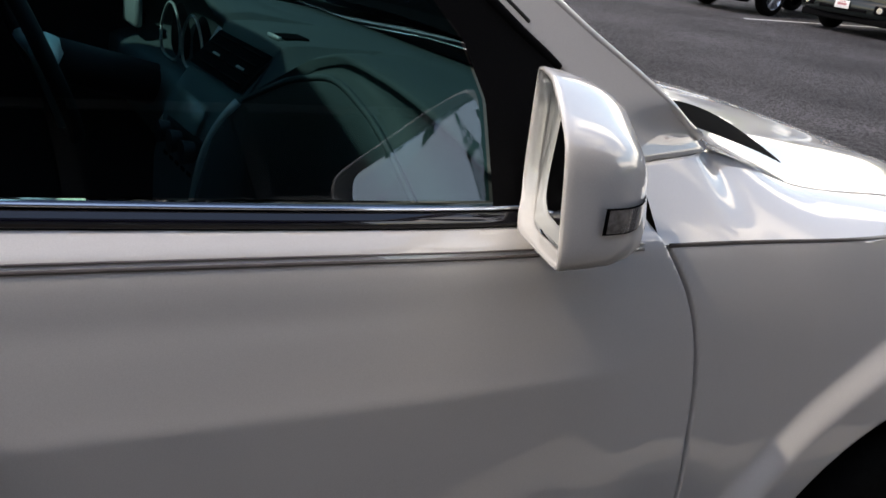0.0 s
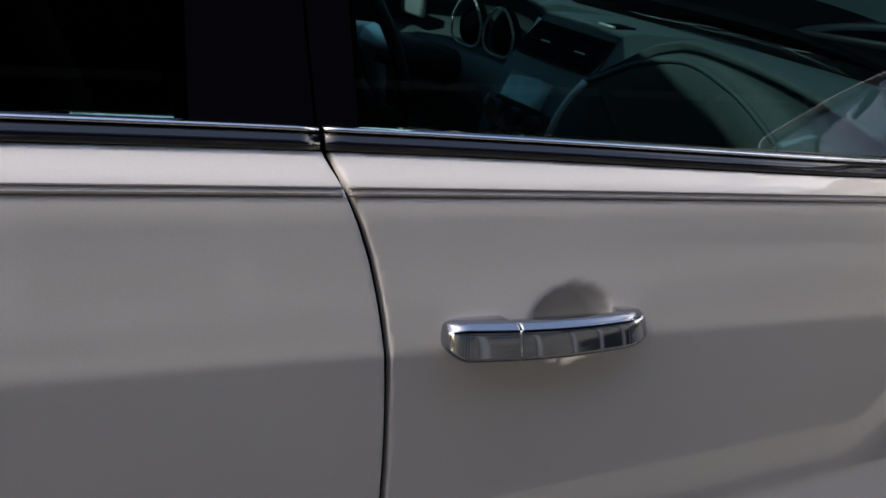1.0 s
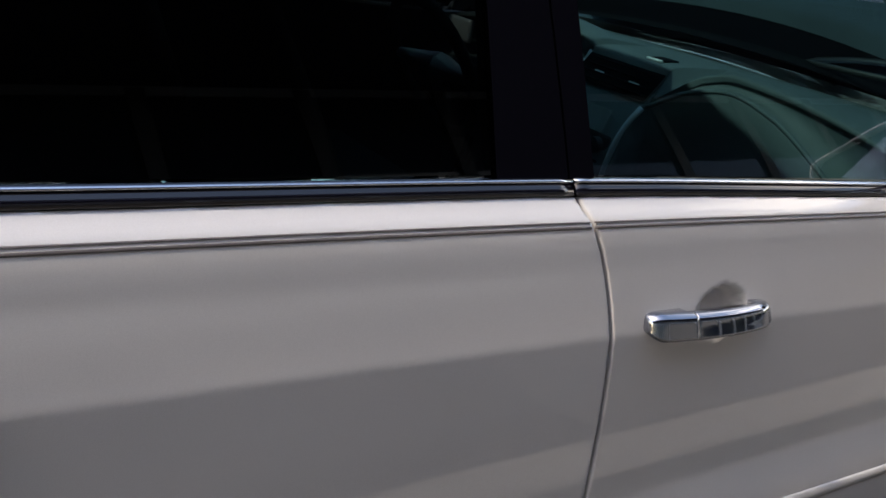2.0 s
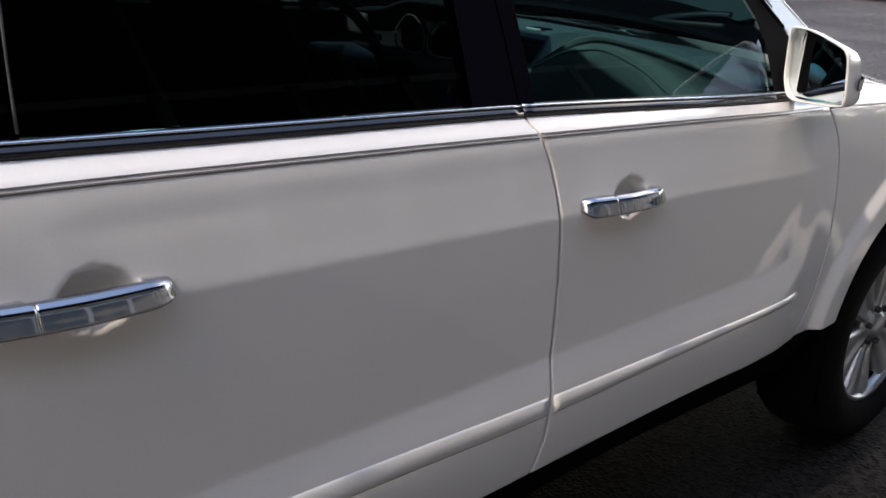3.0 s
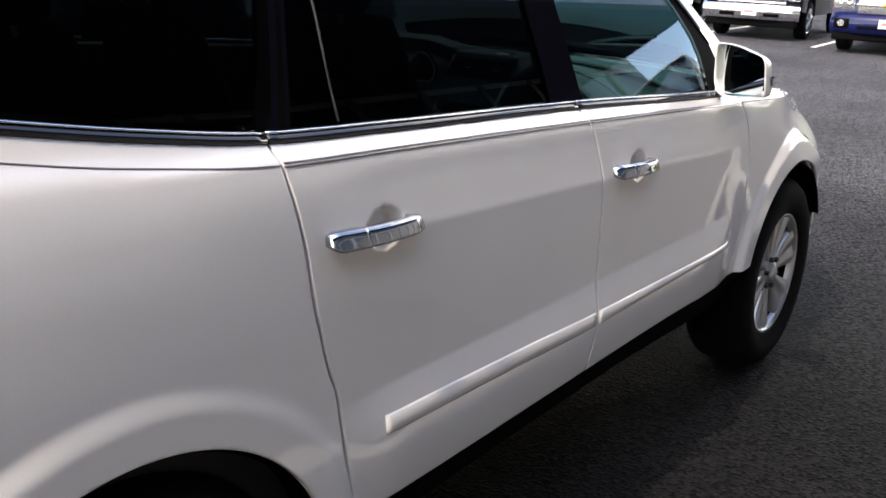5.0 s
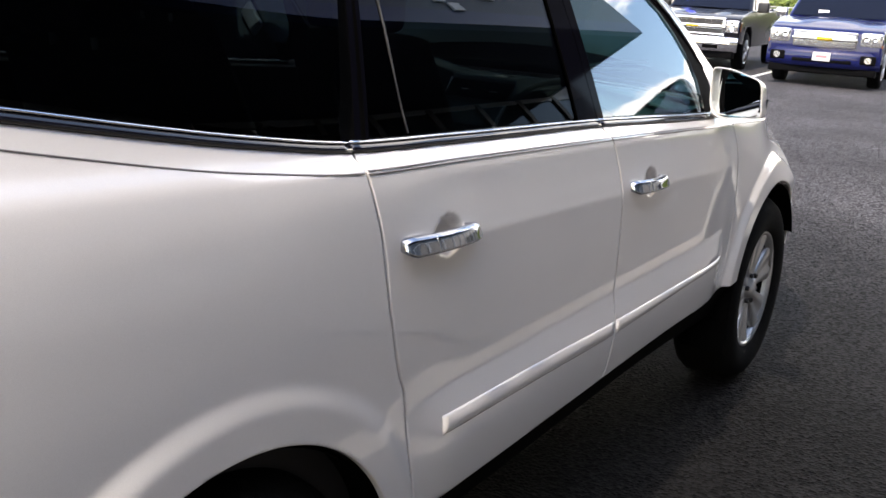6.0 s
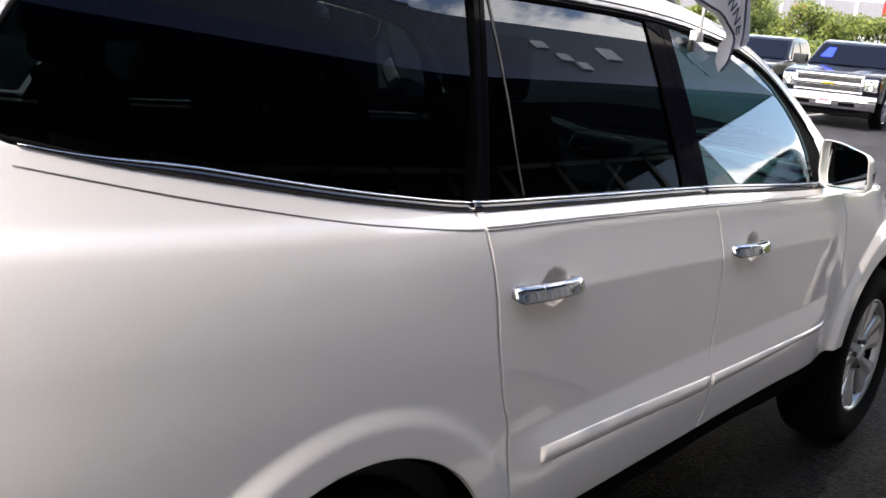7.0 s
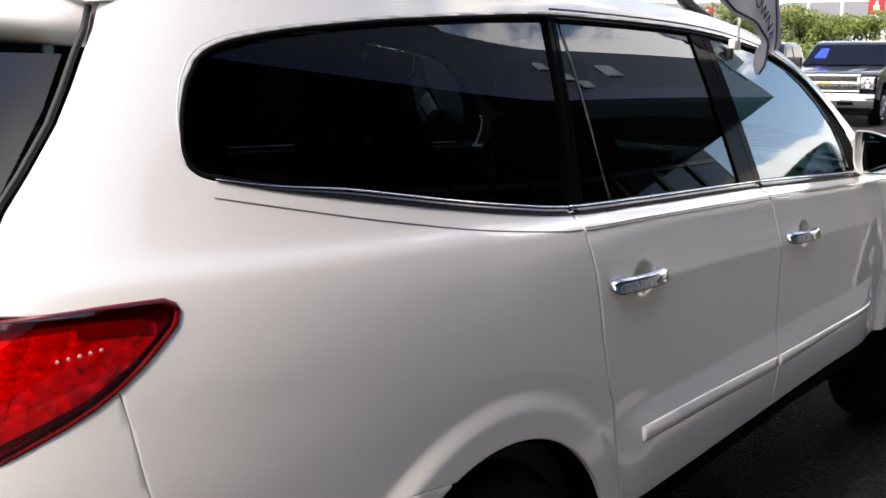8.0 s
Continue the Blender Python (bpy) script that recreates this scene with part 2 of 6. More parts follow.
def leaf_material(name, dark, light):
    m = material(name, dark, 0.6, specular=0.3)
    n, l = m.node_tree.nodes, m.node_tree.links
    geo, ramp = n.new("ShaderNodeNewGeometry"), n.new("ShaderNodeValToRGB")
    ramp.color_ramp.elements[0].color, ramp.color_ramp.elements[1].color = (*dark, 1), (*light, 1)
    l.new(geo.outputs["Random Per Island"], ramp.inputs["Fac"])
    l.new(ramp.outputs["Color"], n["Principled BSDF"].inputs["Base Color"])
    n["Principled BSDF"].inputs["Subsurface Weight"].default_value = 0.0
    return m


LEAF = leaf_material("leaf_green", (0.08, 0.12, 0.022), (0.24, 0.27, 0.06))
LEAF_DARK = leaf_material("hedge_green", (0.06, 0.095, 0.018), (0.20, 0.24, 0.05))


# ---- shape of the car body ----
def curve(pts):
    """Smooth monotone curve through (t, value) points."""
    pts = sorted(pts)
    xs = np.array([p[0] for p in pts], float)
    ys = np.array([p[1] for p in pts], float)
    h, d = np.diff(xs), np.diff(ys) / np.diff(xs)
    m = np.zeros(len(xs))
    m[0], m[-1] = d[0], d[-1]
    for i in range(1, len(xs) - 1):
        if d[i - 1] * d[i] > 0:
            a, b = 2 * h[i] + h[i - 1], h[i] + 2 * h[i - 1]
            m[i] = (a + b) / (a / d[i - 1] + b / d[i])

    def f(t):
        t = np.asarray(t, float)
        k = np.clip(np.searchsorted(xs, t) - 1, 0, len(xs) - 2)
        q = t - xs[k]
        u = np.clip(q / h[k], 0, 1)
        v = ys[k] * (1 + 2 * u) * (1 - u) ** 2 + ys[k + 1] * u * u * (3 - 2 * u) + h[k] * (m[k] * u * (1 - u) ** 2 - m[k + 1] * u * u * (1 - u))
        return v + np.where(q < 0, m[0] * q, 0) + np.where(t > xs[-1], m[-1] * (t - xs[-1]), 0)
    return f


def ease(t):
    t = np.clip(t, 0, 1)
    return t * t * (3 - 2 * t)


WHEELBASE = 3.021
SHOULDER = curve([(1.0, 0.93), (0.4, 1.035), (0, 1.083), (-0.62, 1.124), (-1.687, 1.178), (-2.68, 1.218), (-3.5, 1.25), (-4.2, 1.27)])
PIN = curve([(0.6, 1.05), (0, 1.087), (-0.62, 1.124), (-1.687, 1.178), (-2.4, 1.208), (-2.68, 1.219), (-2.943, 1.249), (-3.233, 1.302), (-3.462, 1.352), (-3.575, 1.378)])
TOP = [(0.022, 0.932), (0.045, 0.918), (0.25, 0.832), (0.45, 0.738), (0.50, 0.710), (0.54, 0.67), (0.60, 0.58)]
DOOR = curve([(-0.90, 0.90), (-0.72, 0.975), (-0.62, 0.996), (-0.50, 0.998), (-0.475, 0.996), (-0.43, 0.984), (-0.405, 0.981), (-0.30, 0.9845), (-0.148, 0.9842), (-0.128, 0.9810), (-0.06, 0.9685), (0, 0.956)] + TOP)
LOWER = curve([(0.30, 0.93), (0.47, 0.978), (0.56, 0.9935), (0.64, 0.9985), (0.69, 0.9965), (0.752, 0.9845), (0.768, 0.9818), (0.85, 0.9828), (1.02, 0.9845)])
PLAIN = curve([(-0.90, 0.93), (-0.72, 0.972), (-0.50, 0.985), (-0.30, 0.986), (-0.16, 0.981), (0, 0.957)] + TOP)
QUARTER = curve([(-0.90, 0.93), (-0.72, 0.972), (-0.50, 0.985), (-0.30, 0.986), (-0.16, 0.9805), (-0.08, 0.9705), (0, 0.950), (0.045, 0.921), (0.25, 0.832), (0.45, 0.738), (0.50, 0.710), (0.54, 0.67), (0.60, 0.58)])
FENDER = curve([(-0.90, 0.93), (-0.72, 0.972), (-0.50, 0.982), (-0.30, 0.984), (-0.16, 0.980), (0, 0.956), (0.022, 0.930), (0.055, 0.896), (0.105, 0.836), (0.135, 0.756), (0.16, 0.62)])
TAIL = curve([(0.3, -4.10), (0.55, -4.16), (0.9, -4.17), (1.1, -4.10), (1.25, -4.02), (1.45, -3.87), (1.66, -3.70), (1.78, -3.60)])
NOSE = curve([(0.3, 0.95), (0.6, 1.03), (0.9, 1.0), (1.1, 0.9), (1.3, 0.75)])
SWELL = curve([(-0.8, 1.0), (-0.5, 0.95), (-0.45, 0.86), (-0.25, 0.37), (0, 0.30), (0.3, 0.28), (0.7, 0.25)])
GLASS_BOW = ((0.918, 0.045), (0.395, 0.125))
CUPS = [(-2.462, 1.076), (-1.445, 1.039)]


def half_width(x, z, glass=False):
    """Half the car's width at length x and height z."""
    x, z = np.asarray(x, float), np.asarray(z, float)
    s = z - SHOULDER(x)
    if glass:
        q = s - GLASS_BOW[0][1]
        return (GLASS_BOW[0][0] - GLASS_BOW[1][0] * q - GLASS_BOW[1][1] * q * q - 0.025 * ease((x + 0.95) / 0.5)) * (1 - 0.076 * np.clip((-2.6 - x) / 0.93, 0, 2) ** 2.5)
    door = ease((x + 2.62) / 0.22) * ease((-0.62 - x) / 0.16)
    skin = LOWER(z) + (DOOR(s) - LOWER(z)) * ease((z - 0.86) / 0.10)
    w = PLAIN(s) + (skin - PLAIN(s)) * door
    w = w + (QUARTER(s) - w) * ease((-2.74 - x) / 0.30)
    w = w + (FENDER(np.where(s > 0, s / SWELL(x), s)) - w) * ease((x + 0.72) / 0.24) * (1 - ease((z - 1.170) / 0.10) * ease((-0.30 - x) / 0.16))
    w = w - 0.025 * ease((x + 0.95) / 0.5)
    u = np.clip((-2.6 - x) / (-2.6 - TAIL(z)), 0, 0.999)
    w = w * (1 - u ** 4) ** 0.25
    for cx, cz, full, reach in ((-WHEELBASE, 0.405, 0.993, 0.535), (0.0, 0.39, 0.978, 0.570)):
        t = ease((reach - np.hypot(x - cx, z - cz)) / 0.05)
        w = w + (np.maximum(w, full) - w) * t
    w = w - 0.13 * ease((x + 0.32) / 0.80) * ease((z - 0.80) / 0.26)
    u = np.clip(x / NOSE(z), 0, 0.999)
    w = w * (1 - u ** 2.6) ** 0.385
    for cx, cz in CUPS:
        q = ((x - cx) / 0.047) ** 2 + ((z - cz) / 0.0365) ** 2
        w = w - 0.026 * np.clip((1 - q) / 0.4, 0, 1) ** 0.55
    return w


def soft_width(x, z):
    """half_width with the front wing and pillar foot smoothed along the car."""
    x, z = np.asarray(x, float), np.asarray(z, float)
    w = half_width(x, z)
    k = ease((x + 0.80) / 0.10) * ease((0.72 - x) / 0.1) * ease((z - 0.95) / 0.08)
    if np.any(k > 0):
        around = np.array([-0.09, -0.06, -0.03, 0.0, 0.03, 0.06, 0.09])
        mean = sum(half_width(x + d, z + SHOULDER(x + d) - SHOULDER(x)) for d in around) / len(around)
        w = w + (mean - w) * k
    return w


# ---- mesh tools ----
def link(name, me, mat, parent=None, label="", smooth=True):
    me.materials.append(mat)
    if smooth:
        me.shade_smooth()
    ob = new(name, me)
    ob.parent = parent
    if label:
        ob["label"] = label
    return ob


def part(name, bm, mat, parent=None, label="", smooth=False):
    me = bpy.data.meshes.new(name)
    bm.to_mesh(me)
    bm.free()
    return link(name, me, mat, parent, label, smooth)


def mirrored(ob, parent):
    """The same part on the other side of the car."""
    me = ob.data.copy()
    me.transform(Matrix.Diagonal((1, -1, 1, 1)))
    me.flip_normals()
    twin = new(ob.name.split(".")[0], me)
    twin.parent = parent
    if "label" in ob:
        twin["label"] = ob["label"]
    return twin


def block(bm, x0, x1, y0, y1, z0, z1, bevel=0.0, seg=2):
    made = bmesh.ops.create_cube(bm, size=1)["verts"]
    for v in made:
        v.co = Vector(((x0 + x1) / 2 + v.co.x * (x1 - x0), (y0 + y1) / 2 + v.co.y * (y1 - y0), (z0 + z1) / 2 + v.co.z * (z1 - z0)))
    if bevel:
        bmesh.ops.bevel(bm, geom=list({e for v in made for e in v.link_edges}), offset=bevel, segments=seg, profile=0.6, affect="EDGES")
    return bm


def box(name, dims, mat, parent=None, label="", bevel=0.0, seg=2):
    return part(name, block(bmesh.new(), *dims, bevel, seg), mat, parent, label, smooth=bevel > 0)


def grid_mesh(name, rows, mat, parent=None, label="", close_u=False, caps=False, smooth=True):
    """A sheet through rows of points; close_u joins each row into a ring."""
    rows = [list(r) for r in rows]
    n = len(rows[0])
    verts = [tuple(p) for r in rows for p in r]
    faces = []
    for i in range(len(rows) - 1):
        for j in range(n if close_u else n - 1):
            k = (j + 1) % n
            faces.append((i * n + j, i * n + k, (i + 1) * n + k, (i + 1) * n + j))
    if caps:
        faces.append(tuple(range(n))[::-1])
        faces.append(tuple(range((len(rows) - 1) * n, len(rows) * n)))
    me = bpy.data.meshes.new(name)
    me.from_pydata(verts, [], faces)
    me.update()
    bm = bmesh.new()
    bm.from_mesh(me)
    bmesh.ops.recalc_face_normals(bm, faces=bm.faces)
    bm.to_mesh(me)
    bm.free()
    return link(name, me, mat, parent, label, smooth)


def tube(name, points, radius, mat, parent=None, label="", sides=8):
    pts = [Vector(p) for p in points]
    rows = []
    for i, p in enumerate(pts):
        d = (pts[min(i + 1, len(pts) - 1)] - pts[max(i - 1, 0)]).normalized()
        a = d.orthogonal().normalized() if i == 0 else (a - d * a.dot(d)).normalized()
        b = d.cross(a)
        r = radius[i] if isinstance(radius, (list, tuple)) else radius
        rows.append([p + r * (math.cos(q) * a + math.sin(q) * b) for q in (2 * math.pi * k / sides for k in range(sides))])
    return grid_mesh(name, rows, mat, parent, label, close_u=True, caps=True)


def inside(px, pz, poly):
    hit = np.zeros(px.shape, bool)
    for (x0, z0), (x1, z1) in zip(poly, poly[1:] + poly[:1]):
        if z0 != z1:
            hit ^= ((z0 > pz) != (z1 > pz)) & (px < (x1 - x0) * (pz - z0) / (z1 - z0) + x0)
    return hit


def nearest(px, pz, polys):
    best, bx, bz = np.full(px.shape, 1e9), px.copy(), pz.copy()
    for poly in polys:
        for (x0, z0), (x1, z1) in zip(poly, poly[1:] + poly[:1]):
            dx, dz = x1 - x0, z1 - z0
            t = np.clip(((px - x0) * dx + (pz - z0) * dz) / (dx * dx + dz * dz + 1e-12), 0, 1)
            qx, qz = x0 + t * dx, z0 + t * dz
            d = (px - qx) ** 2 + (pz - qz) ** 2
            m = d < best
            best, bx, bz = np.where(m, d, best), np.where(m, qx, bx), np.where(m, qz, bz)
    return bx, bz


def on_side(a, b, off):
    return np.stack([a, -(soft_width(a, b) + off), b], -1)


def on_glass(a, b, off):
    return np.stack([a, -(half_width(a, b, True) + off), b], -1)


def on_tail(a, b, off):
    w = np.maximum(PLAIN(b - 1.25), 0.05)
    u = (1 - np.clip(np.abs(a) / w, 0, 0.999) ** 4) ** 0.25
    return np.stack([-2.6 - u * (-2.6 - TAIL(b)) - off, a, b], -1)


def panel(name, outline, holes, mat, parent=None, label="", step=0.012, off=0.0, flange=0.014, place=on_side):
    """A sheet of bodywork inside an outline (length, height), with holes and rolled edges."""
    polys = [outline] + list(holes)
    a0, a1 = min(p[0] for p in outline) - step, max(p[0] for p in outline) + step
    b0, b1 = min(p[1] for p in outline) - step, max(p[1] for p in outline) + step
    A, B = np.meshgrid(np.arange(a0, a1 + step, step), np.arange(b0, b1 + step, step), indexing="ij")
    ok = inside(A, B, outline)
    for h in holes:
        ok &= ~inside(A, B, h)
    wide = np.pad(ok, 1)
    near = np.zeros_like(ok)
    for i in range(3):
        for j in range(3):
            near |= wide[i:i + ok.shape[0], j:j + ok.shape[1]]
    edge = near & ~ok
    A[edge], B[edge] = nearest(A[edge], B[edge], polys)
    use = ok | edge
    quad = use[:-1, :-1] & use[1:, :-1] & use[1:, 1:] & use[:-1, 1:]
    quad &= ok[:-1, :-1] | ok[1:, :-1] | ok[1:, 1:] | ok[:-1, 1:]
    index = np.full(A.shape, -1)
    index[use] = np.arange(use.sum())
    P = place(A[use], B[use], off)
    ii, jj = np.nonzero(quad)
    F = np.stack([index[ii, jj], index[ii + 1, jj], index[ii + 1, jj + 1], index[ii, jj + 1]], 1)
    me = bpy.data.meshes.new(name)
    me.from_pydata(P.tolist(), [], F.tolist())
    me.update()
    bm = bmesh.new()
    bm.from_mesh(me)
    bmesh.ops.remove_doubles(bm, verts=bm.verts, dist=0.0004)
    bmesh.ops.dissolve_degenerate(bm, edges=bm.edges, dist=0.0002)
    loose = [v for v in bm.verts if not v.link_faces]
    bmesh.ops.delete(bm, geom=loose, context="VERTS")
    bm.normal_update()
    tilt = sum((f.normal.x if place is on_tail else f.normal.y) * f.calc_area() for f in bm.faces)
    if tilt > 0:
        bmesh.ops.reverse_faces(bm, faces=bm.faces)
        bm.normal_update()
    if flange:
        rim = [e for e in bm.edges if len(e.link_faces) == 1]
        out, inn = {}, {}
        for e in rim:
            mid = (e.verts[0].co + e.verts[1].co) / 2
            away = mid - e.link_faces[0].calc_center_median()
            along = (e.verts[1].co - e.verts[0].co).normalized()
            away = (away - along * away.dot(along)).normalized()
            for v in e.verts:
                out[v] = out.get(v, Vector()) + away
        for v in out:
            out[v] = out[v].normalized() if out[v].length > 1e-6 else Vector()
            inn[v] = -v.normal
        order = [(e.link_loops[0].vert, e.link_loops[0].link_loop_next.vert) for e in rim]
        last = {v: v for v in out}
        for side, deep in ((0.0012, 0.0015), (0.0018, 0.0045), (0.0018, flange)):
            ring = {v: bm.verts.new(v.co + out[v] * side + inn[v] * deep) for v in out}
            for p, q in order:
                bm.faces.new((last[q], last[p], ring[p], ring[q]))
            last = ring
    bm.to_mesh(me)
    bm.free()
    return link(name, me, mat, parent, label)


def strip(name, centre, low, high, off, mat, parent=None, label="", depth=0.006, bulge=0.0, step=0.02, x0=0, x1=1):
    """A moulding that follows a line of the bodywork between lengths x0 and x1; centre(x) is its height."""
    n = max(2, int(abs(x1 - x0) / step))
    rows = []
    for i in range(n + 1):
        x = x0 + (x1 - x0) * i / n
        c, lo, hi = float(centre(x)), low(x) if callable(low) else low, high(x) if callable(high) else high
        ring = []
        for q, o in ((0, -depth), (0, 0.0), (0.12, 1.0), (0.5, 1.0 + bulge), (0.88, 1.0), (1, 0.0), (1, -depth)):
            z = c + lo + (hi - lo) * q
            o = o * off if o >= 0 else o
            ring.append((x, -(float(soft_width(x, z)) + o), z))
        rows.append(ring)
    return grid_mesh(name, rows, mat, parent, label, close_u=True, caps=True)


# ---- lines of the bodywork ----
GAP = 0.0044
B_GAP = curve([(1.30, -1.703), (1.225, -1.700), (1.205, -1.697), (1.18, -1.686), (1.115, -1.661), (1.03, -1.644), (0.92, -1.634), (0.80, -1.629), (0.68, -1.635), (0.58, -1.648), (0.50, -1.685)])
C_GAP = curve([(1.30, -2.688), (1.245, -2.688), (1.22, -2.687), (1.15, -2.673), (1.065, -2.656), (0.98, -2.643), (0.92, -2.628), (0.85, -2.609), (0.80, -2.588), (0.74, -2.577), (0.65, -2.561), (0.58, -2.546), (0.50, -2.54)])
F_GAP = curve([(1.30, -0.66), (1.18, -0.655), (1.13, -0.632), (1.066, -0.590), (1.008, -0.565), (0.93, -0.547), (0.866, -0.541), (0.775, -0.534), (0.70, -0.542), (0.61, -0.570), (0.53, -0.635)])
SILL = curve([(-2.7, 0.522), (-2.2, 0.527), (-1.65, 0.535), (-1.2, 0.540), (-0.6, 0.524), (-0.4, 0.52)])
BELT = curve([(-0.5, 1.142), (-0.9, 1.158), (-1.69, 1.203), (-2.4, 1.232), (-2.69, 1.246), (-2.907, 1.274), (-3.066, 1.300), (-3.204, 1.325), (-3.322, 1.347), (-3.425, 1.367), (-3.533, 1.393)])
CANT = curve([(-0.46, 1.205), (-0.55, 1.252), (-0.62, 1.295), (-0.713, 1.349), (-0.766, 1.382), (-0.924, 1.483), (-1.146, 1.594), (-1.334, 1.655), (-1.625, 1.708), (-1.963, 1.735), (-2.5, 1.745), (-3.0, 1.733), (-3.35, 1.705), (-3.57, 1.668)])


def trace(f, z0, z1, shift=0.0, n=24):
    return [(float(f(z)) + shift, z) for z in np.linspace(z0, z1, n)]


def along(f, x0, x1, shift=0.0, n=30):
    return [(x, float(f(x)) + shift) for x in np.linspace(x0, x1, n)]


def arc(cx, cz, r, a0, a1, n=48):
    return [(cx + r * math.cos(radians(a)), cz + r * math.sin(radians(a))) for a in np.linspace(a0, a1, n)]


def meet(f, g, z):
    """Height at which the upright line f crosses the long line g."""
    for _ in range(30):
        z = float(g(float(f(z))))
    return z


# ---- the white car ----
car = tagged(new("crossover_car"), "pearl white crossover parked on asphalt beside a kerb", "car", kind="thing")


def door(name, rear, front):
    lo_r, lo_f, up_r, up_f = meet(rear, SILL, 0.53), meet(front, SILL, 0.53), meet(rear, BELT, 1.2), meet(front, BELT, 1.2)
    r, f = trace(rear, up_r, lo_r, GAP), trace(front, lo_f, up_f, -GAP)
    outline = r + along(SILL, r[-1][0], f[0][0])[1:-1] + f + along(BELT, f[-1][0], r[0][0])[1:-1]
    return panel(name, outline, [], PAINT, car, step=0.0055, label="pearl white door panel")


front_door = door("front_door", B_GAP, F_GAP)
rear_door = door("rear_door", C_GAP, B_GAP)

# daylight opening
TOP_LINE = [(-0.715, 1.166), (-0.718, 1.225), (-0.730, 1.275), (-0.762, 1.312), (-0.815, 1.350), (-0.862, 1.386), (-0.93, 1.437), (-1.01, 1.493), (-1.10, 1.543), (-1.22, 1.585), (-1.355, 1.612), (-1.50, 1.633), (-1.64, 1.648), (-1.855, 1.662), (-2.20, 1.673), (-2.523, 1.677), (-2.759, 1.668), (-3.05, 1.652), (-3.196, 1.640), (-3.319, 1.627), (-3.405, 1.613), (-3.455, 1.598), (-3.485, 1.580), (-3.503, 1.560), (-3.521, 1.537), (-3.544, 1.495), (-3.557, 1.460), (-3.5645, 1.432), (-3.5625, 1.414), (-3.552, 1.401), (-3.536, 1.393)]


def rounded(pts, k=6):
    """The same line with k points to each step, bent smoothly through them."""
    out = []
    for i in range(len(pts) - 1):
        a, b, c, d = (Vector(pts[max(0, min(len(pts) - 1, i + j))]) for j in (-1, 0, 1, 2))
        for q in (m / k for m in range(k)):
            v = 0.5 * (2 * b + (c - a) * q + (2 * a - 5 * b + 4 * c - d) * q * q + (3 * b - a - 3 * c + d) * q ** 3)
            out.append((v.x, v.y))
    return out + [pts[-1]]


TOP_LINE = rounded(TOP_LINE)
REAR_EDGE = [(-3.579, 1.659), (-3.599, 1.625), (-3.623, 1.592), (-3.662, 1.535), (-3.700, 1.482), (-3.757, 1.412), (-3.80, 1.362), (-3.845, 1.30), (-3.866, 1.236)]
LAMP = [(-3.652, 1.222), (-3.655, 1.232), (-3.668, 1.239), (-3.70, 1.2385), (-3.737, 1.237), (-3.802, 1.232), (-3.866, 1.226), (-3.905, 1.222), (-3.94, 1.10), (-3.93, 1.035), (-3.898, 1.049), (-3.873, 1.061), (-3.82, 1.087), (-3.783, 1.107), (-3.748, 1.130), (-3.714, 1.156), (-3.680, 1.186), (-3.660, 1.205)]
BUMPER_GAP = [(-3.748, 1.128), (-3.743, 1.080), (-3.735, 1.000), (-3.729, 0.965), (-3.70, 0.90), (-3.60, 0.862), (-3.45, 0.845), (-3.29, 0.832), (-3.161, 0.816)]
R_ARCH = 0.432
z_ca = meet(C_GAP, BELT, 1.24)
quarter = trace(C_GAP, 0.53, z_ca, -GAP)
quarter += along(BELT, quarter[-1][0], -3.533, 0.0)[1:]
body = [(-0.640, 1.204), (-0.600, 1.2055), (-0.53, 1.2045), (-0.475, 1.2045)] + along(CANT, -0.47, -3.57, 0.0, 76) + REAR_EDGE + LAMP[5:1:-1] + [LAMP[1], LAMP[0]] + LAMP[:-4:-1][0:0]
body += [(-3.660, 1.205), (-3.680, 1.186), (-3.714, 1.156)] + BUMPER_GAP
body += arc(-WHEELBASE, 0.405, R_ARCH, 108.5, 0, 40)
body += [(-WHEELBASE + R_ARCH, 0.45), (-2.585, 0.50)]
body += trace(C_GAP, 0.525, z_ca, -GAP)
body += along(BELT, -2.70, -3.52, 0.0, 30) + TOP_LINE[::-1] + [(-0.70, 1.163), (-0.665, 1.170), (-0.650, 1.19)]
body_side = panel("body_side", body, [], PAINT, car, step=0.0062, label="pearl white quarter panel and roof pillars")

bumper = BUMPER_GAP[1:] + arc(-WHEELBASE, 0.405, R_ARCH, 109.5, 180, 24) + [(-3.47, 0.36), (-3.6, 0.33), (-3.8, 0.33), (-3.93, 0.40), (-3.96, 0.7), (-3.96, 0.95), (-3.93, 1.03), (-3.898, 1.045), (-3.873, 1.057), (-3.82, 1.083), (-3.783, 1.103), (-3.750, 1.124)]
bumper = [(x - 0.0025, z - 0.001) for x, z in bumper]
rear_bumper = panel("rear_bumper", bumper, [], PAINT, car, step=0.012, label="pearl white rear bumper corner")

F_ARCH = 0.452
fender = trace(F_GAP, 0.53, 1.118, GAP)
HOOD_EDGE = curve([(-0.48, 1.202), (-0.42, 1.190), (-0.25, 1.140), (0.0, 1.109), (0.3, 1.068), (0.6, 1.010), (0.85, 0.935)])
WING_LOW = curve([(x, float(PIN(x)) - 0.003) for x in np.linspace(-0.7, 0.0, 15)] + [(0.3, 1.032), (0.6, 0.965), (0.85, 0.885)])
fender += along(WING_LOW, fender[-1][0] + 0.004, 0.80) + [(0.80, 0.9), (0.80, 0.6), (0.80, 0.39)] + arc(0, 0.39, F_ARCH, 0, 163, 56) + [(-0.50, 0.520), (-0.58, 0.526)]
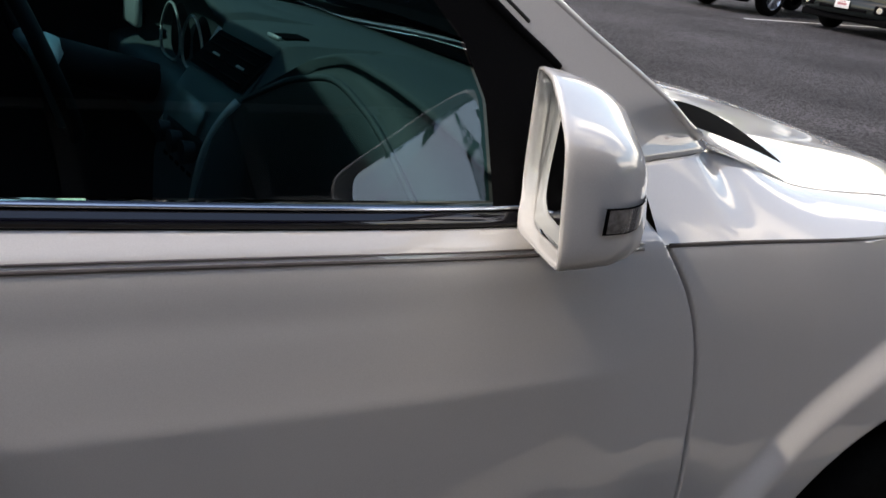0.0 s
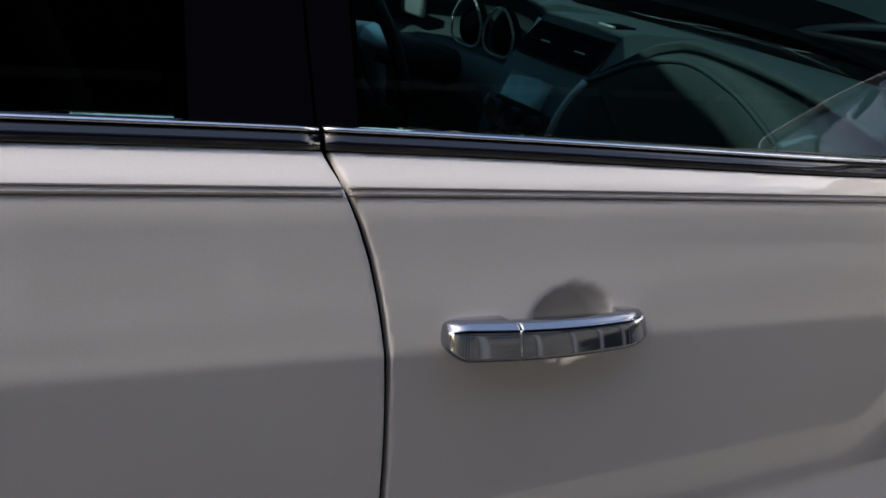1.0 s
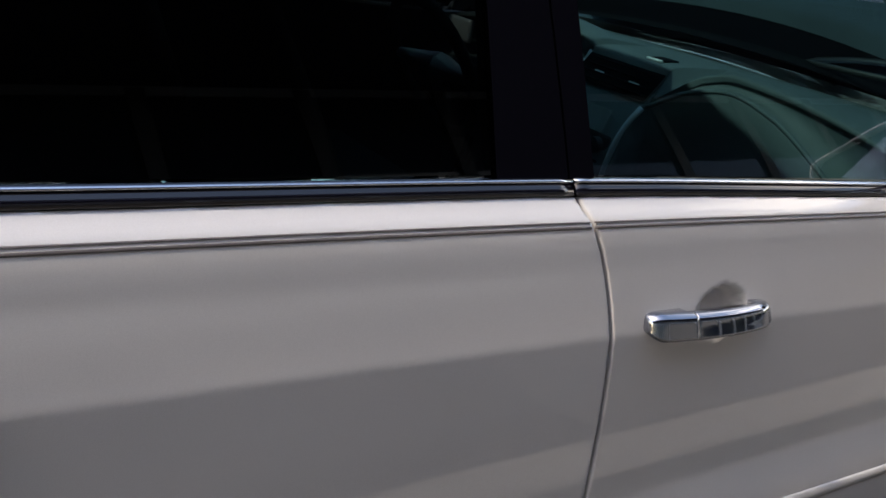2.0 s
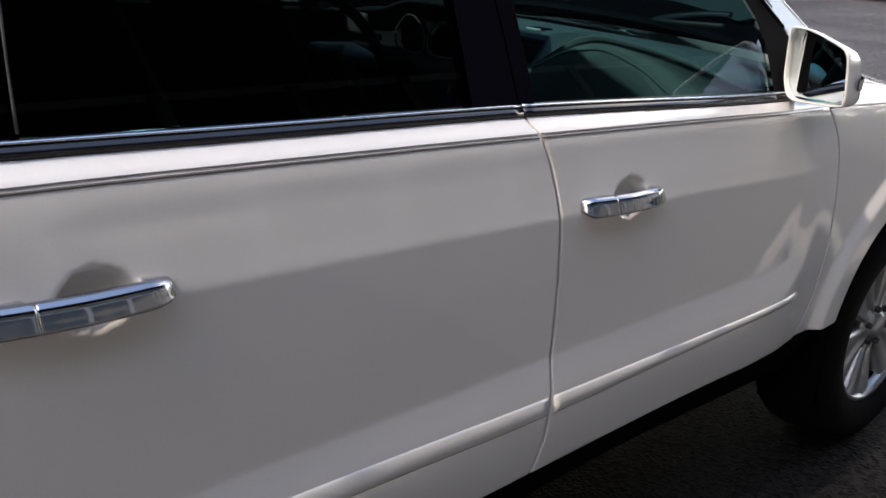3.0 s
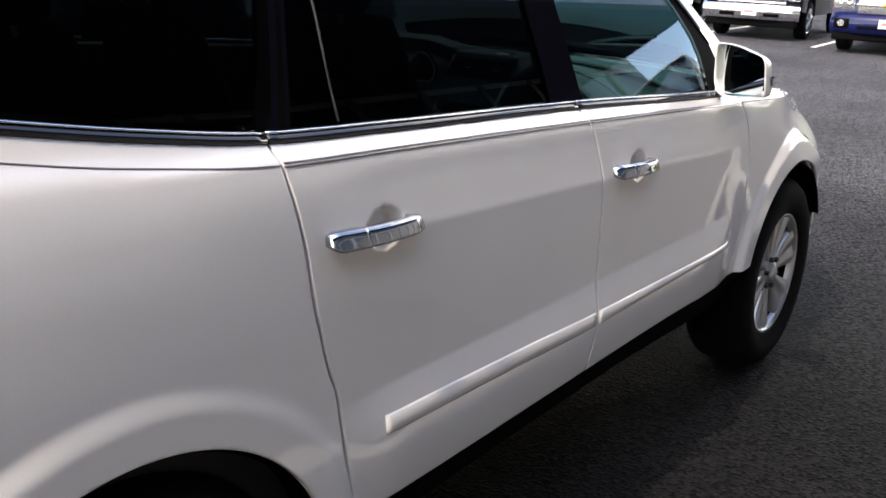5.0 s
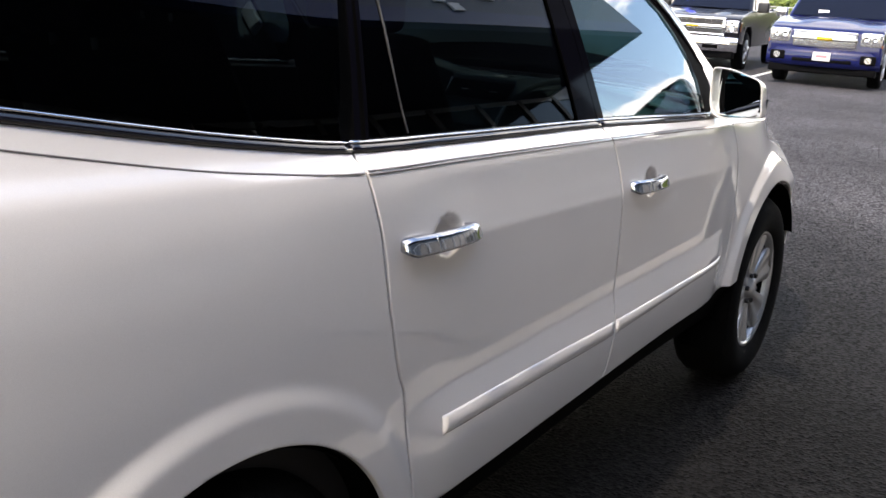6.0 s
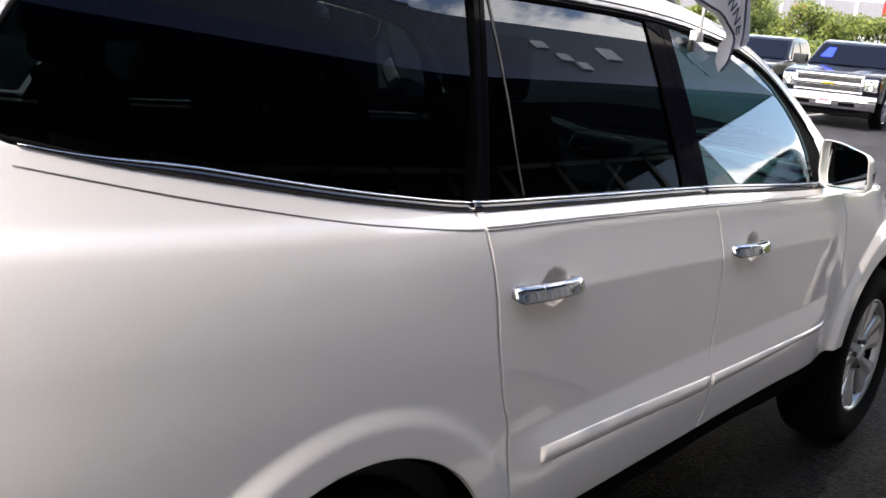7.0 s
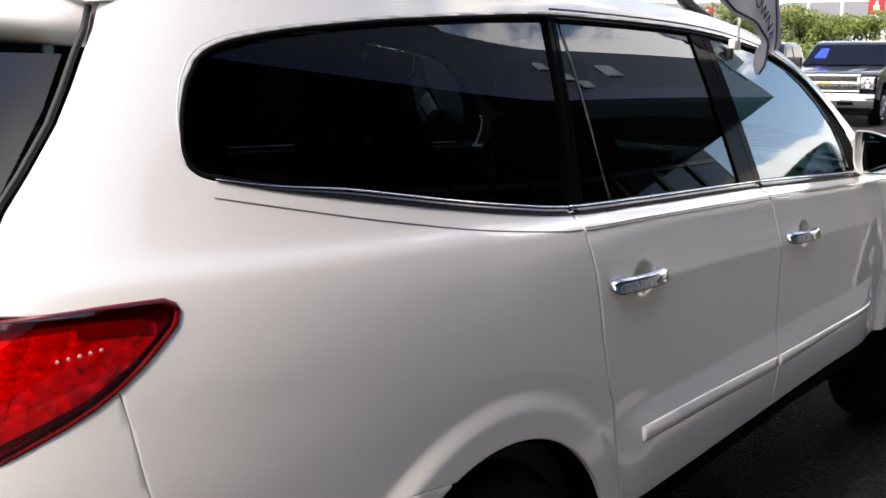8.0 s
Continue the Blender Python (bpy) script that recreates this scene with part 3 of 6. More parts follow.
front_fender = panel("front_fender", fender, [], PAINT, car, step=0.006, label="pearl white front wing", flange=0.008)

# top of the wing, rolling over from the side to the bonnet's edge and up to the pillar's foot
span = np.linspace(-0.48, 0.80, 40)
inner_fit = np.polyfit(span, soft_width(span, HOOD_EDGE(span)), 4)
wing_rows = []
for x in np.linspace(-0.640, 0.80, 130):
    z0 = float(WING_LOW(x)) + 0.0015
    z1 = min(1.2025, float(HOOD_EDGE(x))) if x > -0.48 else 1.2025
    y0 = float(soft_width(x, z0))
    exact, fitted = float(soft_width(x, z1)), float(np.polyval(inner_fit, max(x, -0.48)))
    y1 = exact + (fitted - exact) * float(ease((x + 0.52) / 0.10))
    roll = float(ease((x + 0.42) / 0.55))
    row = []
    for u in np.linspace(0, 1, 22):
        a = u * math.pi / 2
        y = (1 - roll) * (y0 + (y1 - y0) * u) + roll * (y1 + (y0 - y1) * math.cos(a) ** 0.9)
        z = (1 - roll) * (z0 + (z1 - z0) * u) + roll * (z0 + (z1 - z0) * math.sin(a) ** 0.9)
        row.append((x, -y, z))
    row.append((x, -y1 + 0.002, z1 - 0.010))
    wing_rows.append(row)
wing_top = grid_mesh("wing_top", wing_rows, PAINT, front_fender, "pearl white rolled top of the wing")

nose_rows = []
for z in np.linspace(0.30, 0.93, 16):
    w = float(half_width(0.80, z))
    nose_rows.append([(0.80 + (float(NOSE(z)) - 0.80) * (1 - abs(q) ** 3.2), w * q, z) for q in np.linspace(-1, 1, 25)])
grid_mesh("front_fascia", nose_rows, PAINT, car, "pearl white front bumper")

for ob in (front_door, rear_door, body_side, rear_bumper, front_fender):
    twin = mirrored(ob, car)
mirrored(wing_top, twin)

for line, z0, z1 in ((B_GAP, 0.53, 1.20), (C_GAP, 0.53, 1.24), (F_GAP, 0.53, 1.16)):
    rows = [[(float(line(z)) + dx, -(float(half_width(float(line(z)), z)) - 0.0105), z) for dx in (-0.02, 0.0, 0.02)] for z in np.linspace(z0, z1, 40)]
    mirrored(grid_mesh("door_jamb", rows, LINER, car, "dark door gap"), car)

# bonnet
hood_rows = []
for x in np.linspace(-0.40, 0.86, 30):
    e = float(HOOD_EDGE(min(x, 0.80))) - 0.006 - 0.5 * max(0, x - 0.80)
    w = float(np.polyval(inner_fit, min(x, 0.80))) - 0.004
    rise = 0.048 * ease((0.95 - x) / 0.7)
    hood_rows.append([(x + 0.05 * (1 - q * q), w * q, e + float(rise) * (1 - abs(q) ** 2.0) + 0.006 * math.exp(-((abs(q) - 0.72) / 0.08) ** 2)) for q in np.linspace(-1, 1, 41)])
grid_mesh("bonnet", hood_rows, PAINT, car, "pearl white bonnet")
cowl = [[(x, y, z) for y in np.linspace(-0.78, 0.78, 13)] for x, z in ((-0.62, 1.20), (-0.50, 1.192), (-0.42, 1.172), (-0.34, 1.165))]
grid_mesh("cowl_grille", [[(x - 0.02 + 0.06 * (1 - (y / 0.78) ** 2), y, z - 0.015) for x, y, z in r] for r in cowl], PLASTIC, car, "black plastic cowl below the windscreen")
lip_rows = []
for y in np.linspace(-0.62, 0.62, 25):
    q = y / 0.80
    x = -0.40 + 0.05 * (1 - q * q)
    z = float(HOOD_EDGE(-0.40)) + 0.046 * (1 - abs(q) ** 2.0)
    lip_rows.append([(x + 0.05, y, z - 0.002), (x + 0.045, y, z + 0.006), (x + 0.01, y, z + 0.014), (x - 0.05, y, z + 0.012), (x - 0.10, y, z + 0.004)])
grid_mesh("cowl_lip", lip_rows, SAIL, car, "black rubber lip behind the bonnet")
for sy in (-1, 1):
    slot = []
    for t in np.linspace(0, 1, 20):
        open_t = math.sin(math.pi * min(1, 0.12 + 0.88 * t)) ** 0.55
        slot.append([(-0.522 + 0.30 * t, sy * (0.795 - 0.050 * t + q * 0.042 * open_t), 1.247 - 0.088 * t + 0.010 * math.sin(math.pi * t) - 0.015 * q * open_t) for q in (-1, -0.4, 0.4, 1)])
    grid_mesh("cowl_vent", slot, LINER, car, "black gap between bonnet and wing")
tube("washer_jet", [(-0.30, -0.25, 1.19), (-0.28, -0.25, 1.205)], [0.012, 0.008], PLASTIC, car)

# windscreen and roof
screen_rows = []
for x in np.linspace(-0.47, -1.42, 22):
    z = float(CANT(x)) - 0.017
    w = float(half_width(x, z)) - 0.008
    screen_rows.append([(x + 0.30 * (1 - q * q) * (0.55 + 0.45 * (-0.5 - x)), w * q, z + 0.025 * (1 - q * q) * min(1, (-0.5 - x) * 2)) for q in np.linspace(-1, 1, 25)])
windscreen = grid_mesh("windscreen", screen_rows, SCREEN, car, "curved clear windscreen")
windscreen.visible_shadow = False
roof_rows = []
for x in np.linspace(-1.38, -3.60, 44):
    z = float(CANT(max(x, -3.57))) - 0.001
    w = float(half_width(max(x, -3.57), z))
    blend = float(ease((-1.38 - x) / 0.4))
    roof_rows.append([(x + (0.30 * (1 - q * q) * 0.95) * (1 - blend) * 0.6, w * q, z + (0.028 + 0.022 * blend) * (1 - abs(q) ** 2.4)) for q in np.linspace(-1, 1, 31)])
grid_mesh("roof", roof_rows, PAINT, car, "pearl white roof skin")
for sy in (-1, 1):
    rail = []
    for x in np.linspace(-1.50, -3.35, 40):
        z = float(CANT(x))
        lift = 0.052 * float(ease((-1.50 - x) / 0.22)) * float(ease((x + 3.35) / 0.22)) + 0.012
        y = sy * (float(half_width(x, z)) - 0.055)
        rail.append([(x, y + 0.024 * math.cos(a), z + lift + 0.016 * math.sin(a)) for a in np.linspace(0, 2 * math.pi, 9)[:-1]])
    grid_mesh("roof_rail", rail, PLASTIC, car, "black roof rail", close_u=True, caps=True)

# tailgate, rear glass and spoiler
tail_glass = [(-0.60, 1.585), (-0.635, 1.50), (-0.655, 1.42), (-0.67, 1.36), (-0.66, 1.30), (-0.60, 1.27), (0.60, 1.27), (0.66, 1.30), (0.67, 1.36), (0.655, 1.42), (0.635, 1.50), (0.60, 1.585), (0.0, 1.60)]
panel("rear_window", tail_glass, [], REAR_GLASS, car, "dark tinted rear window", step=0.02, place=on_tail, off=-0.004, flange=0)
gate = [(-0.70, 1.265), (-0.765, 1.23), (-0.60, 1.06), (-0.60, 0.78), (0.60, 0.78), (0.60, 1.06), (0.765, 1.23), (0.70, 1.265)]
panel("tailgate", gate, [], PAINT, car, "pearl white tailgate", step=0.02, place=on_tail, off=-0.004)
lower = [(-0.80, 1.02), (-0.80, 0.36), (0.80, 0.36), (0.80, 1.02), (0.61, 1.02), (0.605, 0.775), (-0.605, 0.775), (-0.61, 1.02)]
panel("rear_bumper_cover", lower, [], PAINT, car, "pearl white rear bumper", step=0.02, place=on_tail, off=-0.006)
for sy in (-1, 1):
    seal = [(-3.585, 0.588, 1.660), (-3.606, 0.606, 1.622), (-3.630, 0.618, 1.590), (-3.668, 0.640, 1.533), (-3.706, 0.660, 1.480), (-3.763, 0.674, 1.410), (-3.806, 0.680, 1.360), (-3.85, 0.69, 1.30), (-3.872, 0.74, 1.236)]
    tube("tailgate_seal", [(x - 0.004, sy * (y - 0.004), z) for x, y, z in seal], 0.006, PLASTIC, car)
sp = []
for q in np.linspace(-1, 1, 33):
    y = 0.578 * q
    back = 0.13 * (1 - abs(q) ** 5) + 0.015
    x = -3.575 - 0.10 * (1 - abs(q) ** 3)
    sp.append([(x + 0.22, y, 1.752 - 0.065 * abs(q) ** 2.5), (x + 0.08, y, 1.738 - 0.068 * abs(q) ** 2.5), (x - 0.4 * back, y, 1.712 - 0.062 * abs(q) ** 2.5), (x - back, y, 1.685 - 0.052 * abs(q) ** 2.5), (x - back - 0.006, y, 1.668 - 0.05 * abs(q) ** 2.5), (x - back + 0.03, y, 1.645 - 0.050 * abs(q) ** 2.5), (x - 0.02, y, 1.615 - 0.02 * abs(q) ** 2), (x + 0.15, y, 1.64)])
grid_mesh("spoiler", sp, PAINT, car, "pearl white roof spoiler", close_u=True, caps=True)

# tail lamps
for sy in (-1, 1):
    base = panel("tail_lamp", LAMP, [], RED_DARK, car, "red wraparound tail lamp", step=0.008, off=-0.018, flange=0)
    lens = panel("lens", LAMP, [], RED_LENS, base, "glossy red plastic lens", step=0.008, off=0.005, flange=0.014)
    lens.visible_shadow = False
    shrink = [(-3.79 + (x + 3.79) * 0.80, 1.145 + (z - 1.145) * 0.72) for x, z in LAMP]
    panel("reflector", shrink, [], RED_INNER, base, "bright red faceted reflector", step=0.01, off=-0.010, flange=0)
    tube("rim", [(x, -(float(half_width(x, z)) + 0.001), z) for x, z in LAMP[:7]], 0.0035, RED_DARK, base)
    tube("rim", [(x, -(float(half_width(x, z)) + 0.001), z) for x, z in LAMP[10:] + LAMP[:1]], 0.0035, RED_DARK, base)
    for i in range(5):
        x = -3.762 - 0.013 * i
        z = 1.184 - 0.0025 * i
        bm = bmesh.new()
        bmesh.ops.create_icosphere(bm, subdivisions=1, radius=0.0033)
        bmesh.ops.translate(bm, verts=bm.verts, vec=(x, -(float(half_width(x, z)) + 0.006), z))
        part("bulb", bm, LED, base, "sparkling lamp facet")
    bar = [[(x, -(float(half_width(x, z + dz)) - 0.006), z + dz) for dz in (-0.010, 0.010)] for x, z in ((-3.690, 1.205), (-3.76, 1.208), (-3.90, 1.196))]
    grid_mesh("rib", bar, RED_DARK, base)
    bar = [[(x, -(float(half_width(x, z + dz)) - 0.006), z + dz) for dz in (-0.004, 0.004)] for x, z in ((-3.742, 1.160), (-3.755, 1.148), (-3.768, 1.138))]
    grid_mesh("rib", bar, LED, base)
    if sy > 0:
        for ob in (base, *base.children):
            ob.data = ob.data.copy()
            ob.data.transform(Matrix.Diagonal((1, -1, 1, 1)))
            ob.data.flip_normals()

# side glazing


def pillar_x(x_low, x_top, z):
    return x_low + (x_top - x_low) * (z - 1.225) / (1.65 - 1.225)


def top_at(x):
    xs = [p[0] for p in TOP_LINE[::-1]]
    zs = [p[1] for p in TOP_LINE[::-1]]
    return float(np.interp(x, xs, zs))


def window(lo_r, hi_r, lo_f, hi_f, rise=0.022, drop=0.017, n=20):
    """Outline between two slanting uprights; rise above the belt line and drop below the frame's top."""
    pts = []
    xs = np.linspace(pillar_x(lo_r, hi_r, 1.25), pillar_x(lo_f, hi_f, 1.22), n)
    low = [(x, float(BELT(x)) + rise) for x in xs]
    xt = np.linspace(hi_r, hi_f, n)
    high = [(x, top_at(x) - drop) for x in xt]
    return low + high[::-1]


quarter_glass = [(x, z) for x, z in along(BELT, -2.703, -3.505, 0.028, 24)] + [(-3.535, 1.418), (-3.553, 1.430), (-3.556, 1.455), (-3.534, 1.506), (-3.509, 1.550), (-3.483, 1.576), (-3.445, 1.589), (-3.40, 1.598), (-3.319, 1.611), (-3.196, 1.624), (-3.05, 1.636), (-2.76, 1.650), (-2.552, 1.656), (-2.60, 1.50), (-2.66, 1.36)]
rear_fixed = window(-2.632, -2.487, -2.516, -2.477)
rear_pane = window(-2.510, -2.471, -1.812, -1.797)
front_pane = [(x, float(BELT(x)) + 0.022) for x in np.linspace(-1.664, -0.868, 24)] + [(-0.868, 1.275), (-0.892, 1.335), (-0.965, 1.418), (-1.04, 1.480), (-1.13, 1.530), (-1.25, 1.567), (-1.40, 1.594), (-1.55, 1.615), (-1.672, 1.630)]
glazing = ((quarter_glass, TINTED, "quarter_window", "dark privacy glass"), (rear_fixed, TINTED, "rear_vent_window", "dark privacy glass"),
           (rear_pane, TINTED, "rear_door_window", "dark privacy glass"), (front_pane, CLEAR, "front_door_window", "lightly green tinted glass"))
for poly, glass, name, label in glazing:
    pane = panel(name, poly, [], glass, car, label, step=0.02, off=-0.006, flange=0, place=on_glass)
    mirrored(pane, car)


def trim(name, poly, holes=(), off=0.0, mat=GLOSS_BLACK, label="gloss black window trim"):
    ob = panel(name, poly, list(holes), mat, car, label, step=0.006, off=off, flange=0, place=on_glass)
    mirrored(ob, car)


trim("b_pillar_trim", window(-1.812, -1.797, -1.705, -1.722, 0.02, 0.010))
trim("b_pillar_trim", window(-1.701, -1.718, -1.664, -1.672, 0.02, 0.010))
trim("c_pillar_trim", window(-2.681, -2.522, -2.654, -2.506, 0.02, 0.008))
trim("c_pillar_trim", window(-2.650, -2.502, -2.632, -2.487, 0.02, 0.008))
trim("mirror_sail", [(-0.868, float(BELT(-0.868)) + 0.018), (-0.725, float(BELT(-0.725)) + 0.012), (-0.722, 1.225), (-0.734, 1.275), (-0.766, 1.309), (-0.818, 1.346), (-0.866, 1.382), (-0.935, 1.433), (-1.015, 1.489), (-1.10, 1.538), (-1.13, 1.530), (-1.04, 1.480), (-0.965, 1.418), (-0.892, 1.335), (-0.868, 1.275)], mat=SAIL, label="black mirror sail panel")


backing = panel("pillar_backing", window(-2.70, -2.545, -2.505, -2.462, 0.015, 0.005), [], LINER, car, "dark inner pillar", step=0.02, off=-0.016, flange=0)
mirrored(backing, car)
backing = panel("pillar_backing", window(-1.82, -1.80, -1.65, -1.66, 0.015, 0.005), [], LINER, car, "dark inner pillar", step=0.02, off=-0.016, flange=0)
mirrored(backing, car)


def edge_tube(name, pts, r, mat, label, off=0.0):
    ob = tube(name, [(x, -(float(half_width(x, z)) + off), z) for x, z in pts], r, mat, car, label)
    mirrored(ob, car)


def inward(p):
    """A point of the window's edge, set 5 mm into the opening."""
    to = Vector((-3.38, 1.50)) - Vector(p)
    k = float(ease((-3.25 - p[0]) / 0.15))
    step = Vector((0, -0.005)) * (1 - k) + to.normalized() * 0.006 * k
    return p[0] + step.x, p[1] + step.y


def outer_edge(points):
    """The rolled edge beside the seal; it runs in under the seal at its rear end."""
    out = []
    for i, p in enumerate(points):
        q = inward(p)
        k = 1 - 1.5 * float(ease(1 - (len(points) - 1 - i) / 30))
        out.append((p[0] + (p[0] - q[0]) * k, p[1] + (p[1] - q[1]) * k))
    return out


edge_tube("window_surround", outer_edge(TOP_LINE[84:-14]), 0.0030, PAINT, "pearl white rolled edge round the window", -0.0030)
edge_tube("pillar_edge", along(CANT, -0.50, -1.42, -0.003, 50), 0.0065, PAINT, "rolled edge of the windscreen pillar", -0.005)
edge_tube("window_divider", [(pillar_x(-2.513, -2.474, z), z) for z in np.linspace(1.262, 1.655, 14)], 0.0022, PLASTIC, "thin black window divider", -0.005)
edge_tube("window_seal", [(p[0], p[1] - 0.006) for p in TOP_LINE[18:85]], 0.006, SAIL, "black door frame seal", -0.001)
edge_tube("window_seal", [inward(p) for p in TOP_LINE[84:-1]] + along(BELT, -3.532, -3.40, 0.006, 12), 0.0048, SAIL, "black window frame seal", -0.003)
edge_tube("gutter_line", [(x, top_at(x) + 0.012) for x in np.linspace(-0.80, -2.5, 40)], 0.0028, PLASTIC, "dark gap above the door frames", -0.001)
edge_tube("frame_fill", [(x, top_at(x) - 0.013) for x in np.linspace(-1.05, -2.52, 36)], 0.0075, GLOSS_BLACK, "black door frame", -0.004)

for x0, x1 in ((-0.74, -1.698 + 0.001), (-1.702 - 0.001, -2.686), (-2.691, -3.528)):
    ob = strip("belt_moulding", BELT, 0.001, lambda x: 0.0015 + 0.0140 * float(ease((x + 3.56) / 0.30)), 0.004, BELT_BLACK, car, "gloss black belt moulding", bulge=0.25, x0=x0, x1=x1)
    mirrored(ob, car)
    ob = strip("chrome_strip", BELT, lambda x: 0.002 + 0.0140 * float(ease((x + 3.56) / 0.30)), lambda x: 0.0035 + 0.0170 * float(ease((x + 3.56) / 0.30)), 0.005, CHROME, car, "thin chrome strip under the windows", bulge=0.3, x0=x0, x1=x1)
    mirrored(ob, car)
for x0, x1 in ((-0.668, -1.684), (-1.690, -2.683), (-2.689, -3.54)):
    for lo, hi in (((-0.0060, -0.0026), (0.0010, 0.0024)) if x0 > -2 else ((-0.0045, -0.0022), (0.0008, 0.0018)) if x0 > -2.68 else ((-0.0030, -0.0006),)):
        ob = strip("pinstripe", PIN, lo, hi, 0.0012, STRIPE, car, "dark pinstripe tape", depth=0.0004, x0=x0, x1=x1)
        mirrored(ob, car)
ob = strip("pinstripe", PIN, -0.005, 0.0, 0.0006, STRIPE, car, "dark pinstripe tape", depth=0.0004, x0=-0.625, x1=0.06)

MOULD = curve([(-2.47, 0.711), (-2.232, 0.707), (-1.98, 0.701), (-1.65, 0.690), (-1.29, 0.684), (-0.74, 0.676), (-0.67, 0.674)])
for x0, x1 in ((-0.700, -1.626), (-1.644, -2.462)):
    ob = strip("door_moulding", MOULD, lambda x: -0.018 - 0.022 * float(ease((-0.7 - x) / 1.2)), 0.0, 0.0032, PAINT, front_door if x1 > -2 else rear_door, "pearl white side moulding", depth=0.004, bulge=0.05, x0=x0, x1=x1)
    mirrored(ob, car)

rock = []
for x in np.linspace(-2.60, -0.42, 40):
    z = float(SILL(x))
    rock.append([(x, -y, zz) for y, zz in ((0.950, z + 0.004), (0.952, z - 0.006), (0.935, z - 0.05), (0.90, z - 0.14), (0.84, z - 0.20), (0.78, z - 0.20), (0.78, z))])
ob = grid_mesh("rocker_panel", rock, LINER, car, "black plastic sill", close_u=True, caps=True)
mirrored(ob, car)


# door handles
def door_handle(cx_l, cx_r, cz_l, cz_r, parent):
    length = cx_r - cx_l

    def section(t):
        x = cx_l + length * t
        z = cz_l + (cz_r - cz_l) * t - 0.002
        near, far_end = min(1.0, t / 0.085), min(1.0, (1 - t) / 0.17)
        round_end = math.sqrt(max(0.0, 1 - (1 - near) ** 2)) * math.sqrt(max(0.0, 1 - (1 - far_end) ** 2)) ** 0.8
        h = (0.0180 - 0.0012 * t) * (0.30 + 0.70 * round_end)
        outer = 1.004 + 0.016 * math.sin(math.pi * (0.08 + 0.80 * t)) - 0.020 * (1 - round_end)
        inner = 0.974 + (0.014 if 0.28 < t < 0.84 else 0.0)
        ring = []
        # tucked-in lower edge, broad face leaning back more and more towards a rounded crown
        for up, back in ((-0.86, 0.0180), (-0.97, 0.0105), (-1.0, 0.0062), (-0.95, 0.0034), (-0.84, 0.0011), (-0.70, 0.0), (-0.60, 0.0005), (-0.42, 0.0016), (-0.20, 0.0027), (0.0, 0.0038), (0.20, 0.0049), (0.40, 0.0061), (0.58, 0.0073), (0.72, 0.0088), (0.84, 0.0114), (0.93, 0.0147), (1.0, 0.0190)):
            ring.append((x, -(outer - back), z + h * up))
        ring.append((x, -inner, z + 0.80 * h))
        ring.insert(0, (x, -inner, z - 0.70 * h))
        return ring
    bar = grid_mesh("door_handle", [section(t) for t in np.linspace(0.303, 1, 56)], HANDLE, parent, "chrome pull handle", close_u=True, caps=True)
    cap = grid_mesh("handle_cap", [section(t) for t in np.linspace(0, 0.297, 26) ** 1.25 * 0.297 ** -0.25], HANDLE, parent, "chrome handle end cap", close_u=True, caps=True)
    for ob in (bar, cap):
        mirrored(ob, car)


door_handle(-2.613, -2.368, 1.083, 1.076, rear_door)
door_handle(-1.591, -1.357, 1.045, 1.038, front_door)

# door mirror
rim_pts = [Vector(p) for p in ((-0.838, -0.918, 1.322), (-0.872, -0.985, 1.323), (-0.936, -1.092, 1.302), (-0.941, -1.106, 1.285), (-0.938, -1.115, 1.20), (-0.932, -1.110, 1.183), (-0.918, -1.085, 1.176), (-0.868, -0.965, 1.163), (-0.850, -0.938, 1.170), (-0.838, -0.924, 1.185), (-0.833, -0.914, 1.21), (-0.832, -0.910, 1.30))]


def smooth_ring(pts, n=40):
    out = []
    m = len(pts)
    for i in range(m):
        for k in range(n // m + 1):
            t = k / (n // m + 1)
            out.append(pts[i] * (1 - t) + pts[(i + 1) % m] * t)
    for _ in range(1):
        out = [(out[i - 1] + out[i] * 2 + out[(i + 1) % len(out)]) / 4 for i in range(len(out))]
    return out


ring = smooth_ring(rim_pts)
mid = sum(ring, Vector()) / len(ring)
mirror_axis = (ring[10] - ring[0]).cross(ring[20] - ring[0]).normalized()
if mirror_axis.x > 0:
    mirror_axis = -mirror_axis


def housing(scale, push, drop=0.0, side=0.0):
    return [mid + (p - mid) * scale + Vector((push, side, -drop * float(ease((p.z - mid.z + 0.06) / 0.13)))) for p in ring]


shell_rows = [housing(0.940, 0.034), housing(0.945, 0.006), housing(0.955, 0.000), housing(0.985, 0.0), housing(0.998, 0.004), housing(1.0, 0.012, 0.0015), housing(1.0, 0.03, 0.004), housing(0.988, 0.055, 0.009), housing(0.95, 0.080, 0.014, 0.003), housing(0.88, 0.102, 0.019, 0.008), housing(0.74, 0.120, 0.024, 0.016), housing(0.46, 0.134, 0.026, 0.022), housing(0.05, 0.140, 0.028, 0.026)]
mirror_shell = grid_mesh("door_mirror", shell_rows, PAINT, car, "pearl white door mirror housing", close_u=True)
glass_ring = [mid + (p - mid) * 0.925 + Vector((0.020, 0, 0)) for p in ring]
bm = bmesh.new()
bm.faces.new([bm.verts.new(p) for p in glass_ring])
bm.normal_update()
mirror_glass = part("mirror_glass", bm, MIRROR, mirror_shell, "mirror glass")
bm = bmesh.new()
bm.faces.new([bm.verts.new(mid + (p - mid) * 0.945 + Vector((0.026, 0, 0))) for p in ring])
mirror_back = part("mirror_backing", bm, PLASTIC, mirror_shell, "black mirror backing")
